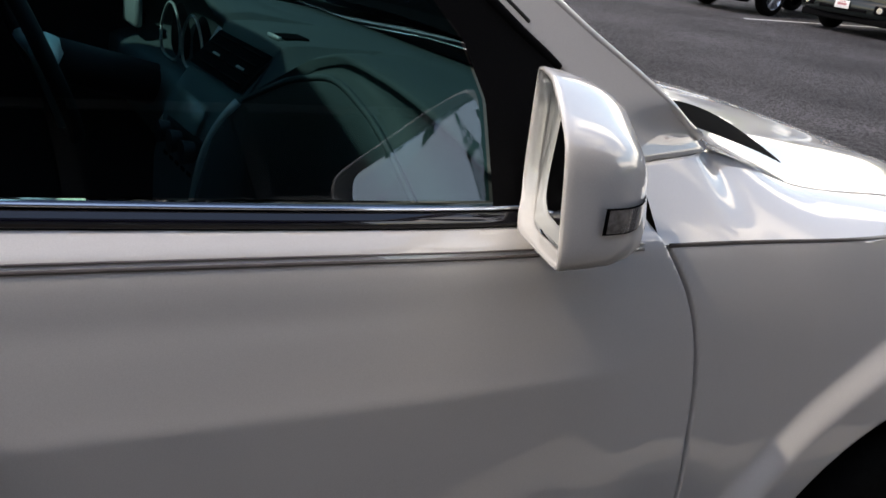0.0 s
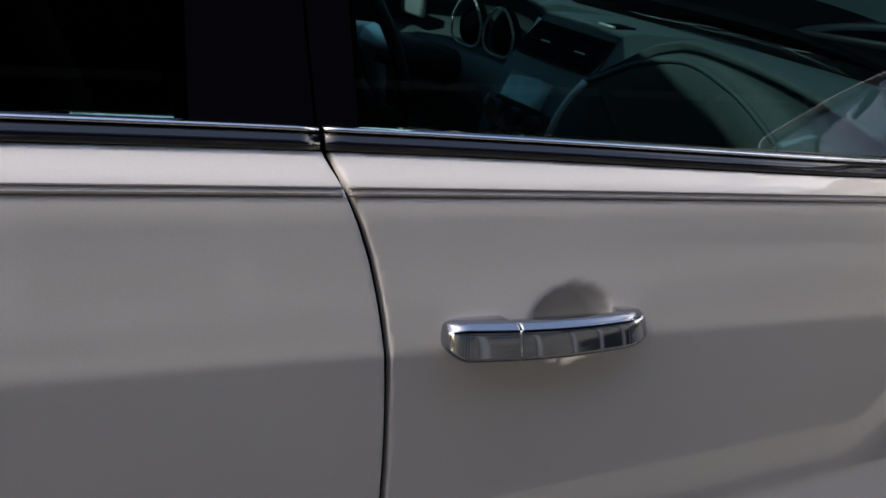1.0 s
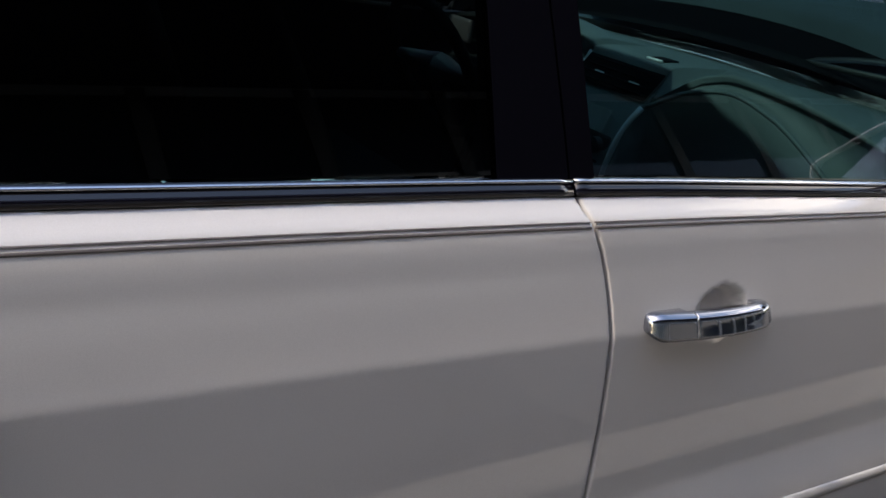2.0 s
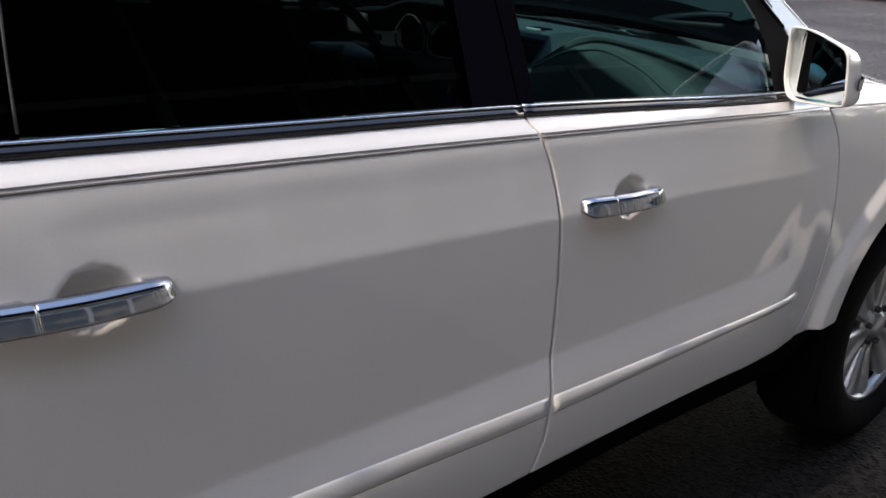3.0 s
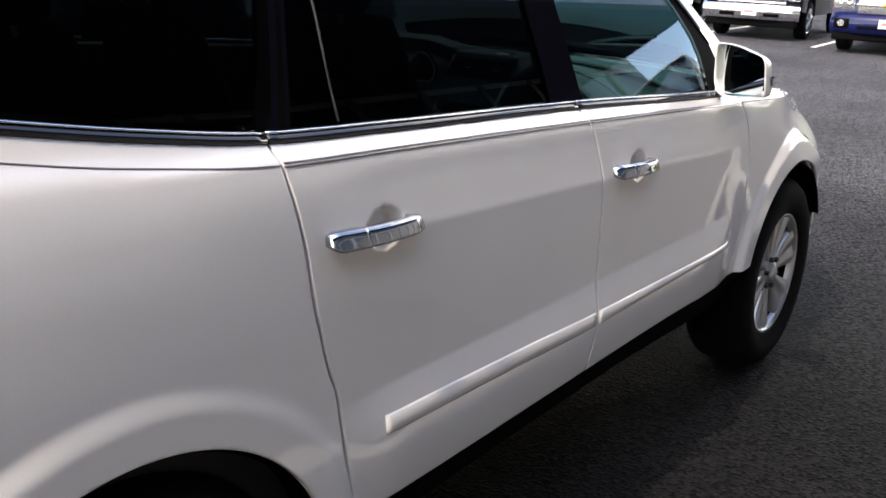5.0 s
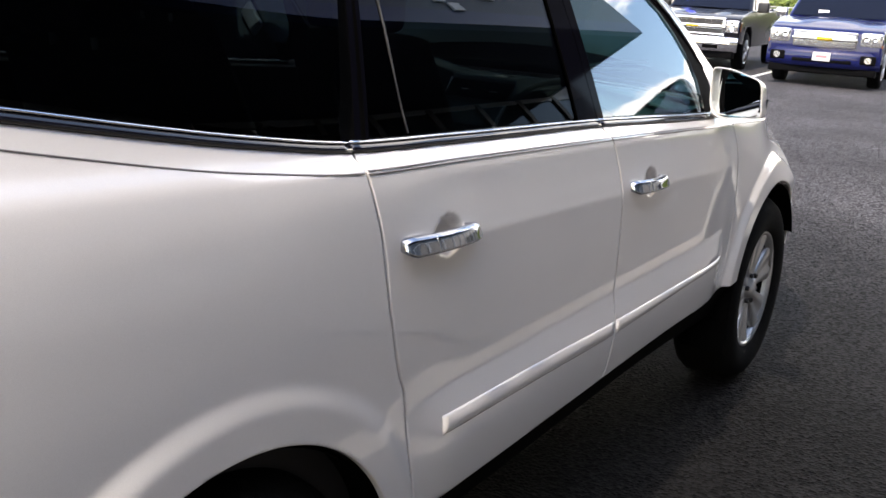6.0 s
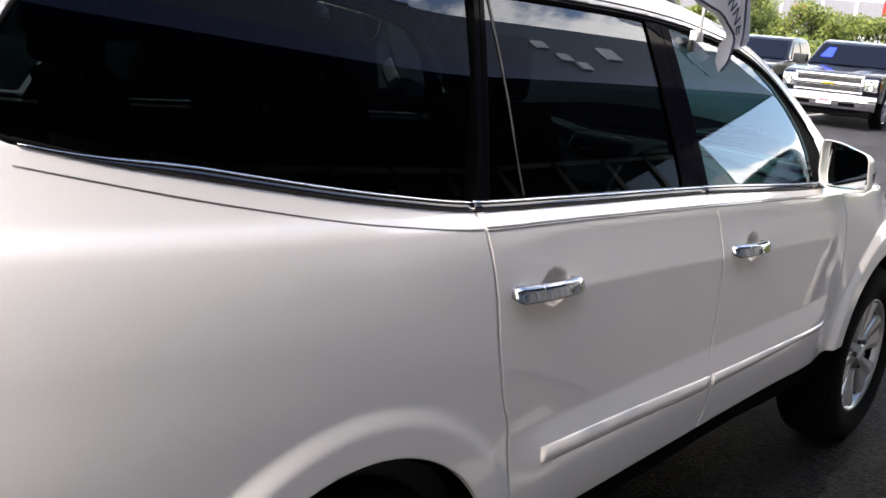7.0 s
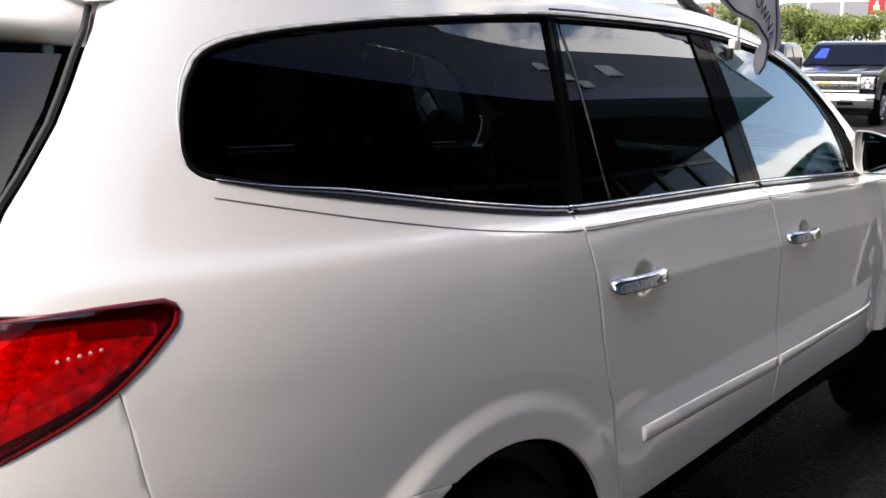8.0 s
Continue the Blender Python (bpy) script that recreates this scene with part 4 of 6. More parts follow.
def lens_row(t, grow, out):
    return [Vector((-0.893 + 0.058 * t, -1.1135 - out + 0.020 * max(t, 0.0) ** 2.4, 1.227 - 0.002 * t + dz)) for dz in (-0.0105 - grow, -0.009 - grow * 0.6, 0.009 + grow * 0.6, 0.0105 + grow)]


signal = grid_mesh("turn_signal", [lens_row(t, 0.0, 0.002) for t in np.linspace(0.02, 1.28, 12)], LENS_GREY, mirror_shell, "clear turn signal lens")
bezel = grid_mesh("signal_bezel", [lens_row(t, 0.0014, 0.0012) for t in np.linspace(-0.04, 1.32, 12)], SAIL, mirror_shell, "dark edge round the lens")
arm = grid_mesh("mirror_arm", [[(-0.79 + 0.030 * math.cos(a), y, 1.168 + 0.012 * math.sin(a)) for a in np.linspace(0, 2 * math.pi, 17)[:-1]] for y in (-0.90, -0.92, -0.945, -0.965)], PAINT, mirror_shell, "pearl white mirror arm", close_u=True, caps=True)
twin_shell = mirrored(mirror_shell, car)
for ob in (mirror_glass, mirror_back, signal, bezel, arm):
    mirrored(ob, twin_shell)


# wheels
def wheel(cx, y_face, parent=None):
    """Wheel on the car's right side; y_face is the outer side of the rim."""
    hub_z = 0.382
    tyre_profile = [(0.235, 0.010), (0.247, -0.004), (0.262, -0.012), (0.30, -0.019), (0.335, -0.018), (0.358, -0.006), (0.374, 0.014), (0.384, 0.030), (0.388, 0.06), (0.3885, 0.10), (0.388, 0.16), (0.384, 0.195), (0.37, 0.215), (0.33, 0.235), (0.26, 0.23), (0.235, 0.22)]
    n = 96
    rows = []
    for i in range(n):
        a = 2 * math.pi * i / n
        notch = 0.004 if i % 3 == 0 else 0.0
        rows.append([(cx + (r - (notch if 0.374 < r and o < 0.03 else 0)) * math.cos(a), y_face + o, hub_z + (r - (notch if 0.374 < r and o < 0.03 else 0)) * math.sin(a)) for r, o in tyre_profile])
    rows.append(rows[0])
    root = grid_mesh("wheel", rows, RUBBER, parent, "black tyre with shallow tread")
    root.name = "tyre"
    barrel = [[(cx + r * math.cos(a), y_face + o, hub_z + r * math.sin(a)) for r, o in ((0.245, 0.006), (0.243, 0.000), (0.234, 0.002), (0.226, 0.016), (0.222, 0.03))] for a in np.linspace(0, 2 * math.pi, 73)]
    rim = grid_mesh("rim", barrel, ALLOY, root, "silver alloy rim")
    # barrel and closing disc in near-black: the shade behind the spokes as colour
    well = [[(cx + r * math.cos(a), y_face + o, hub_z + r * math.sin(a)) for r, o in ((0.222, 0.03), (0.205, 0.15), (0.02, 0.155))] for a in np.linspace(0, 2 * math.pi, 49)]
    grid_mesh("rim_barrel", well, LINER, root, "inside of the rim, shade painted black")
    for k in range(6):
        base = radians(60 * k + 78)
        rows = []
        for t in np.linspace(0, 1, 10):
            r = 0.050 + 0.184 * t
            wide = 0.029 + 0.062 * t ** 1.15
            face = 0.024 - 0.016 * t ** 1.5
            cen = Vector((math.cos(base), 0, math.sin(base))) * r
            tan = Vector((-math.sin(base), 0, math.cos(base)))
            row = []
            for q, dy in ((-1, 0.040), (-1, 0.008), (-0.88, 0.002), (-0.35, 0.0), (-0.22, 0.006), (0.22, 0.006), (0.35, 0.0), (0.88, 0.002), (1, 0.008), (1, 0.040)):
                p = cen + tan * wide * q
                row.append((cx + p.x, y_face + face + dy, hub_z + p.z))
            rows.append(row)
        grid_mesh("spoke", rows, ALLOY, root)
        a = base + radians(30)
        bm = bmesh.new()
        bmesh.ops.create_cone(bm, cap_ends=True, segments=6, radius1=0.011, radius2=0.010, depth=0.022)
        bmesh.ops.rotate(bm, verts=bm.verts, matrix=Matrix.Rotation(radians(90), 3, "X"))
        bmesh.ops.translate(bm, verts=bm.verts, vec=(cx + 0.060 * math.cos(a), y_face + 0.022, hub_z + 0.060 * math.sin(a)))
        part("wheel_nut", bm, PLASTIC, root)
    cap = [[(cx + r * math.cos(a), y_face + o, hub_z + r * math.sin(a)) for a in np.linspace(0, 2 * math.pi, 33)[:-1]] for r, o in ((0.088, 0.05), (0.086, 0.030), (0.078, 0.026), (0.046, 0.024), (0.040, 0.012), (0.030, 0.006), (0.004, 0.004))]
    grid_mesh("hub", cap, ALLOY, root, close_u=True, caps=True)
    disc = [[(cx + r * math.cos(a), y_face + o, hub_z + r * math.sin(a)) for a in np.linspace(0, 2 * math.pi, 49)[:-1]] for r, o in ((0.16, 0.09), (0.16, 0.075), (0.05, 0.075))]
    grid_mesh("brake_disc", disc, STEEL, root, close_u=True)
    return root


front_wheel = wheel(0.0, -0.945, parent=car)
rear_wheel = wheel(-WHEELBASE, -0.945, parent=car)
for w in (front_wheel, rear_wheel):
    twin = mirrored(w, car)
    for ob in list(w.children):
        mirrored(ob, twin)

for cx, r in ((0.0, 0.432), (-WHEELBASE, 0.432)):
    for sy in (-1, 1):
        rows = [[(cx + rr * math.cos(a), sy * y, 0.395 + rr * math.sin(a)) for a in np.linspace(radians(22 if cx == 0 else -18), radians(198), 40)] for y, rr in ((0.966, r - 0.004), (0.955, r + 0.004), (0.80, r + 0.01), (0.60, r), (0.58, 0.05))]
        grid_mesh("wheel_liner", rows, LINER, car, "black wheel arch liner")
for sy in (-1, 1):
    flap = [[(-0.425 - 0.018 * t, sy * (0.80 + 0.165 * q), 0.50 - 0.27 * t) for q in (0, 0.5, 1)] for t in (0, 0.5, 1)]
    grid_mesh("mud_flap", flap, LINER, car, "black mud flap")
for x0, x1 in ((-2.58, -0.44), (-4.0, -3.46), (0.44, 0.9)):
    box("underbody", (x0, x1, -0.78, 0.78, 0.27, 0.50), LINER, car, "black underbody", 0.02)
box("axle_beam", (-3.46, -2.58, -0.57, 0.57, 0.30, 0.55), LINER, car, "black underbody")
box("axle_beam", (-0.44, 0.44, -0.57, 0.57, 0.30, 0.75), LINER, car, "black underbody")

# cabin
box("cabin_floor", (-3.9, -0.3, -0.86, 0.86, 0.50, 0.56), CABIN, car, "dark cabin floor")
box("bulkhead", (-0.36, -0.30, -0.80, 0.80, 0.50, 1.13), CABIN, car, "dark bulkhead")
for sy in (-1, 1):
    rows = [[(x, sy * (float(half_width(x, z)) - o), z) for z, o in ((0.56, 0.10), (0.85, 0.09), (1.02, 0.10), (1.10, 0.085), (float(BELT(x)) - 0.005, 0.05))] for x in np.linspace(-3.5, -0.7, 40)]
    grid_mesh("door_trim", rows, CABIN, car, "dark door trim")
head = [[(x, w * q, float(CANT(x)) - 0.05 + 0.02 * (1 - q * q)) for q in np.linspace(-1, 1, 9)] for x, w in ((-1.45, 0.66), (-2.2, 0.66), (-3.0, 0.64), (-3.5, 0.55))]
grid_mesh("headliner", head, CABIN, car, "dark headliner")
LIP_X = curve([(-0.80, -0.80), (-0.345, -0.793), (-0.26, -0.815), (-0.185, -0.876)])
LIP_Z = curve([(-0.80, 0.95), (-0.70, 1.04), (-0.60, 1.105), (-0.47, 1.165), (-0.36, 1.186), (-0.26, 1.166), (-0.185, 1.112)])
BROW_X = curve([(-0.80, -0.76), (-0.30, -0.768), (-0.24, -0.790), (-0.185, -0.862)])
BROW_Z = curve([(-0.80, 1.150), (-0.62, 1.192), (-0.45, 1.214), (-0.33, 1.220), (-0.25, 1.200), (-0.185, 1.130)])


def dash_profile(y):
    """Front to back outline of the dashboard at width y."""
    drop = 0.045 * abs(y / 0.8) ** 4
    front = [(-0.31, 1.150), (-0.45, 1.185 - drop * 0.5), (-0.62, 1.203 - drop)]
    if y < -0.188:
        x_lip, z_lip, x_brow, z_brow = (float(f(y)) for f in (LIP_X, LIP_Z, BROW_X, BROW_Z))
        return front + [(x_brow + 0.05, z_brow + 0.002), (x_brow + 0.012, z_brow), (x_brow, z_brow - 0.006), (x_brow + 0.020, z_brow - 0.016), (x_lip + 0.030, min(z_lip - 0.002, z_brow - 0.022)), (x_lip + 0.006, z_lip), (x_lip, z_lip - 0.008), (x_lip + 0.008, z_lip - 0.06), (x_lip + 0.01, 0.95), (-0.72, 0.80)]
    if y < 0.085:
        return front + [(-0.76, 1.207), (-0.80, 1.204), (-0.812, 1.196), (-0.815, 1.185), (-0.842, 1.153), (-0.869, 1.122), (-0.880, 1.11), (-0.915, 1.05), (-0.935, 0.95), (-0.935, 0.80)]
    hood = 0.040 * math.exp(-((y - 0.30) / 0.20) ** 4)
    return front + [(-0.76, 1.208 + hood - drop), (-0.815, 1.204 + hood - drop), (-0.825, 1.194 + hood - drop), (-0.80, 1.186 + hood - drop), (-0.765, 1.15 - drop), (-0.770, 1.08), (-0.835, 1.066), (-0.855, 1.055), (-0.86, 0.95), (-0.74, 0.80)]


widths = sorted(set(np.linspace(-0.80, 0.80, 97).tolist() + [-0.1882, -0.1878, 0.0849, 0.0851, -0.195, -0.21]))
dashboard = grid_mesh("dashboard", [[(x, y, z) for x, z in dash_profile(y)] for y in widths], DASH, car, "dark teal grey dashboard")
lip = [(dash_profile(y)[8][0] - 0.002, y, dash_profile(y)[8][1]) for y in np.linspace(-0.189, -0.74, 40)]
tube("dash_lip", lip, 0.0055, DASH, dashboard, "rolled edge of the passenger panel")
vent_panel = grid_mesh("vent_panel", [[(-0.818 - 0.056 * t - 0.002, y, 1.184 - 0.060 * t + 0.003) for y in np.linspace(-0.186, 0.080, 7)] for t in np.linspace(0, 1, 4)], SAIL, dashboard, "black air vent panel")
for y in (-0.119, 0.004):
    for k in range(4):
        t = 0.14 + 0.24 * k
        box("vent_slat", (-0.824 - 0.056 * t, -0.819 - 0.056 * t, y - 0.052, y + 0.052, 1.188 - 0.060 * t, 1.191 - 0.060 * t), SAIL, vent_panel)
    tube("vent_tab", [(-0.850, y - 0.016, 1.153), (-0.850, y + 0.016, 1.153)], 0.0038, SILVER, vent_panel, "bright vent tab", 6)
tube("dash_sensor", [(-0.790, -0.135, 1.2085), (-0.790, -0.085, 1.2085)], 0.004, SILVER, dashboard, "small bright dash tab", 6)
box("sensor_cover", (-0.780, -0.735, -0.135, -0.080, 1.206, 1.2105), SAIL, dashboard, "small dark dash cover", 0.002)
stack_ob = box("centre_stack", (-0.925, -0.88, -0.155, 0.055, 0.86, 1.036), CABIN, car, "black centre console stack", 0.012)
display = [[(-0.905 - 0.022 * t, y, 1.090 - 0.052 * t) for y in np.linspace(-0.125, 0.030, 5)] for t in (0, 0.5, 1)]
grid_mesh("display", display, DIAL, stack_ob, "pale display screen")
for y in (-0.118, -0.046, 0.026):
    bm = bmesh.new()
    bmesh.ops.create_cone(bm, cap_ends=True, segments=20, radius1=0.021, radius2=0.018, depth=0.024)
    bmesh.ops.rotate(bm, verts=bm.verts, matrix=Matrix.Rotation(radians(90), 3, "Y"))
    bmesh.ops.translate(bm, verts=bm.verts, vec=(-0.934, y, 1.008))
    part("control_knob", bm, PLASTIC, stack_ob, "dark control knob")
for k in range(5):
    box("radio_key", (-0.932, -0.922, -0.13 + 0.035 * k, -0.105 + 0.035 * k, 0.955, 0.972), SAIL, stack_ob, "", 0.002)
tube("trim_strip", [(-0.876 - 0.058 * t - 0.012 * math.sin(math.pi * t), -0.186 + 0.026 * t, 1.112 - 0.115 * t - 0.05 * t * t) for t in np.linspace(0, 1.3, 12)], 0.0075, SILVER, car, "silver console trim")
tube("trim_strip", [(-0.818 - 0.10 * t, 0.086, 1.190 - 0.17 * t) for t in np.linspace(0, 1.1, 10)], 0.0045, SILVER, car, "silver console trim")
for y, s in ((0.240, 1.0), (0.392, 1.08)):
    ring_pts = []
    for a in np.linspace(0, 2 * math.pi, 41):
        c, d = math.cos(a), math.sin(a)
        ring_pts.append((-0.822, y + 0.066 * s * math.copysign(abs(c) ** 0.8, c) * (1 - 0.35 * max(0, d)), 1.132 + 0.054 * s * math.copysign(abs(d) ** (1.0 if d > 0 else 0.45), d)))
    tube("gauge_ring", ring_pts, 0.0032, SILVER, car, "silver gauge ring")
    bm = bmesh.new()
    bm.faces.new([bm.verts.new((p[0] + 0.022, p[1], p[2])) for p in ring_pts[:-1]])
    part("gauge_face", bm, SAIL, car, "dark gauge face")
box("side_vent", (-0.845, -0.825, 0.60, 0.72, 1.10, 1.17), SILVER, dashboard, "silver framed side vent", 0.01)
wheel_pts = []
for a in np.linspace(0, 2 * math.pi, 49):
    wheel_pts.append((-1.10 - 0.075 * math.sin(a), 0.37 + 0.188 * math.cos(a), 1.085 + 0.172 * math.sin(a)))
steer = tube("steering_wheel", wheel_pts, 0.016, CABIN, car, "dark steering wheel with silver spokes", 10)
for a in (radians(0), radians(180), radians(270)):
    tube("spoke", [(-1.075, 0.37, 1.085), (-1.10 - 0.06 * math.sin(a), 0.37 + 0.17 * math.cos(a), 1.085 + 0.155 * math.sin(a))], [0.035, 0.014], SILVER, steer, "silver spoke")
tube("column", [(-1.07, 0.37, 1.07), (-0.86, 0.37, 1.02)], 0.045, CABIN, steer)


def seat(cx, cy, wide, parent):
    base = box("seat", (cx - 0.02, cx + 0.50, cy - wide / 2, cy + wide / 2, 0.62, 0.86), SEAT, parent, "dark cloth seat", 0.06, 3)
    rows = []
    for t in np.linspace(0, 1, 9):
        w = wide / 2 * (1 - 0.18 * t ** 3)
        x = cx - 0.02 - 0.24 * t
        z = 0.80 + 0.58 * t
        d = 0.075 - 0.03 * t
        rows.append([(x + d * math.cos(a), cy + w * math.copysign(abs(math.sin(a)) ** 0.6, math.sin(a)), z + 0.02 * math.cos(a)) for a in np.linspace(0, 2 * math.pi, 25)[:-1]])
    grid_mesh("backrest", rows, SEAT, base, close_u=True, caps=True)
    box("headrest", (cx - 0.33, cx - 0.22, cy - 0.13, cy + 0.13, 1.40, 1.575), SEAT, base, "", 0.04, 3)
    for dy in (-0.06, 0.06):
        tube("headrest_post", [(cx - 0.26, cy + dy, 1.34), (cx - 0.27, cy + dy, 1.42)], 0.006, STEEL, base)


for cx, cy, w in ((-1.72, 0.37, 0.52), (-1.72, -0.37, 0.52), (-2.55, 0.38, 0.50), (-2.55, -0.38, 0.50), (-3.30, 0.30, 0.55), (-3.30, -0.30, 0.55)):
    seat(cx, cy, w, car)
wiper = tube("wiper", [(-0.30, 0.10, 1.215), (-0.38, -0.20, 1.232), (-0.52, -0.55, 1.262)], 0.007, PLASTIC, car, "black wiper arm")


# ---- the flag clipped to the front window ----
flag = tagged(new("window_flag"), "white dealer flag on a pole clipped to the car window", "flag", kind="thing")
flag.location = (-1.545, -0.757, 1.60)


def flag_part(ob):
    ob.matrix_parent_inverse = Matrix.Translation((1.545, 0.757, -1.60))
    return ob


flag_part(tube("pole", [(-1.545, -0.770, 1.60), (-1.543, -0.770, 1.75), (-1.540, -0.772, 2.16)], 0.0045, WHITE, flag, "thin white plastic pole"))
clip = flag_part(box("clip", (-1.568, -1.524, -0.772, -0.748, 1.600, 1.632), WHITE, flag, "white plastic window clip", 0.006))
flag_part(box("clip_tongue", (-1.585, -1.560, -0.766, -0.754, 1.572, 1.604), PLASTIC, flag, "black clip tongue", 0.003))
LEFT = curve([(1.520, -1.446), (1.557, -1.476), (1.600, -1.474), (1.618, -1.446), (1.67, -1.520), (1.74, -1.745), (1.82, -1.84), (1.95, -1.88), (2.12, -1.76)])
BORDER = curve([(1.520, -1.444), (1.557, -1.418), (1.615, -1.413), (1.67, -1.478), (1.74, -1.703), (1.82, -1.80), (1.95, -1.84), (2.12, -1.73)])
FOLD = curve([(1.520, -1.442), (1.557, -1.416), (1.585, -1.408), (1.632, -1.398), (1.75, -1.405), (1.9, -1.42), (2.12, -1.50)])
BACK = curve([(1.585, -1.406), (1.600, -1.345), (1.616, -1.289), (1.757, -1.333), (1.9, -1.37), (2.12, -1.47)])


def cloth_point(x, z):
    return Vector((x, -0.800 - 0.010 * math.sin(14 * x + 9 * z) - 0.004 * math.sin(40 * x), z))


def between(f, g, z0, z1, n=50, m=21, out=0.0):
    return [[cloth_point(float(f(z)) + (float(g(z)) - float(f(z))) * u, z) + Vector((0, -out * math.sin(math.pi * u), 0)) for u in np.linspace(0, 1, m)] for z in np.linspace(z0, z1, n)]


flag_part(grid_mesh("cloth", between(LEFT, FOLD, 1.522, 2.11, 60), CLOTH, flag, "white printed flag cloth"))
flag_part(tube("border", [cloth_point(float(BORDER(z)), z) + Vector((0, -0.004, 0)) for z in np.linspace(1.525, 2.10, 50)], 0.0034, INK, flag, "dark border line"))
flag_part(grid_mesh("sleeve", between(FOLD, BACK, 1.59, 2.11, 40, 9, 0.014), GREY_CLOTH, flag, "grey back of the folded flag edge"))
flag_part(tube("border", [cloth_point(float(FOLD(z)) + 0.012, z) + Vector((0, -0.012, 0)) for z in np.linspace(1.60, 2.10, 30)], 0.003, INK, flag, "dark border line"))
WRITING = curve([(0, -1.72), (3, -1.575), (4, -1.525), (5, -1.475), (6, -1.437), (7, -1.418), (8, -1.41)])
RISE = curve([(0, 1.815), (3, 1.767), (4, 1.744), (5, 1.717), (6, 1.688), (7, 1.658), (8, 1.628)])


def flag_text(body, dx, dz, size, last):
    for i, c in enumerate(body[:last]):
        cu = bpy.data.curves.new("letter", "FONT")
        cu.body, cu.size, cu.extrude, cu.align_x = c, size, 0.0006, "CENTER"
        ob = new("letter", cu)
        me = bpy.data.meshes.new_from_object(ob.evaluated_get(bpy.context.evaluated_depsgraph_get()))
        bpy.data.objects.remove(ob)
        x, z = float(WRITING(i)), float(RISE(i))
        lean = math.atan2(z - float(RISE(i + 0.5)), float(WRITING(i + 0.5)) - x)
        p = cloth_point(x + dx, z + dz)
        me.transform(Matrix.Translation(p + Vector((0, -0.007, -0.3 * size))) @ Matrix.Rotation(lean, 4, "Y") @ Matrix.Rotation(radians(90), 4, "X"))
        flag_part(link("letter", me, INK, flag, "", smooth=False))


flag_text("PRE-OWNED", 0.0, 0.0, 0.060, 8)
flag_text("CERTIFIED", 0.075, 0.062, 0.062, 5)

# ---- ground ----
me = bpy.data.meshes.new("ground")
me.from_pydata([(-400, -400, 0), (500, -400, 0), (500, 400, 0), (-400, 400, 0)], [], [(0, 1, 2, 3)])
tagged(link("ground", me, ASPHALT), "worn dark grey asphalt lot", "asphalt", kind="structure")


def ribbon(name, pts, wide, mat, label, category, z=0.004, kind="structure", group=""):
    rows = []
    for i, p in enumerate(pts):
        a, b = Vector(pts[max(i - 1, 0)]), Vector(pts[min(i + 1, len(pts) - 1)])
        d = (b - a).normalized()
        s = Vector((-d.y, d.x))
        w = wide[i] if isinstance(wide, list) else wide
        rows.append([(p[0] - s.x * w / 2, p[1] - s.y * w / 2, z), (p[0] + s.x * w / 2, p[1] + s.y * w / 2, z)])
    return tagged(grid_mesh(name, rows, mat), label, category, group, kind)


rng = random.Random(4)


def wander(a, b, n, amp):
    pts = []
    off = 0.0
    for i in range(n + 1):
        t = i / n
        off += rng.uniform(-amp, amp)
        d = Vector((b[0] - a[0], b[1] - a[1]))
        s = Vector((-d.y, d.x)).normalized()
        pts.append((a[0] + d.x * t + s.x * off, a[1] + d.y * t + s.y * off))
    return pts


for a, b in (((6.0, 0.7), (13.0, 6.5)), ((9.2, 1.7), (17.0, -1.5)), ((3.5, 2.0), (8.0, 8.5)), ((7.5, -4.0), (9.2, 1.7)), ((2.5, -1.6), (6.0, -3.0))):
    ribbon("asphalt_crack", wander(a, b, 40, 0.07), [rng.uniform(0.012, 0.035) for _ in range(41)], CRACK, "thin dark crack in the asphalt", "crack")

ROW = Vector((1.72, 3.05))
for k in range(-3, 7):
    x, y = 15.3 + ROW.x * k, 0.95 + ROW.y * k
    ribbon("parking_line", [(x, y), (x + 2.7, y + 0.22), (x + 5.4, y + 0.44)], 0.11, LINE, "white painted parking bay line", "road marking", group="bay lines")

# kerb and pavement on which the walker stands
walk_edge = -1.742
rows = []
for x in np.linspace(-40, 22, 90):
    rows.append([(x, walk_edge, 0.0), (x, walk_edge - 0.004, 0.060), (x, walk_edge - 0.015, 0.070), (x, walk_edge - 0.125, 0.070), (x, walk_edge - 0.135, 0.060), (x, walk_edge - 0.14, 0.0)])
tagged(grid_mesh("kerb", rows, CONCRETE, smooth=False, caps=True), "low beige concrete kerb along the asphalt", "kerb", kind="structure")
rows = [[(x, y, 0.050 + 0.025 * noise.noise((x * 1.3, y * 1.3, 0.2)) + 0.012 * noise.noise((x * 6, y * 6, 0.7))) for y in np.linspace(walk_edge - 0.13, -6.3, 40)] for x in np.linspace(-2.9, -0.66, 36)]
tagged(grid_mesh("planting_bed", rows, MULCH), "dark brown mulched bed behind the kerb", "mulch", kind="structure")
rows = [[(x, y, 0.066 + 0.003 * noise.noise((x * 0.7, y * 0.7, 0.2))) for y in np.linspace(walk_edge - 0.13, -10.2, 30)] for x in np.linspace(-40, -2.9, 90)]
tagged(grid_mesh("pavement", rows, PAVING), "pale concrete pavement behind the kerb", "pavement", kind="structure")
rows = [[(x, y, 0.066 + 0.003 * noise.noise((x * 0.7, y * 0.7, 0.2))) for y in np.linspace(walk_edge - 0.13, -10.2, 30)] for x in np.linspace(-0.66, 22, 50)]
tagged(grid_mesh("pavement", rows, PAVING), "pale concrete forecourt beyond the mulched bed", "pavement", kind="structure")
bm = bmesh.new()
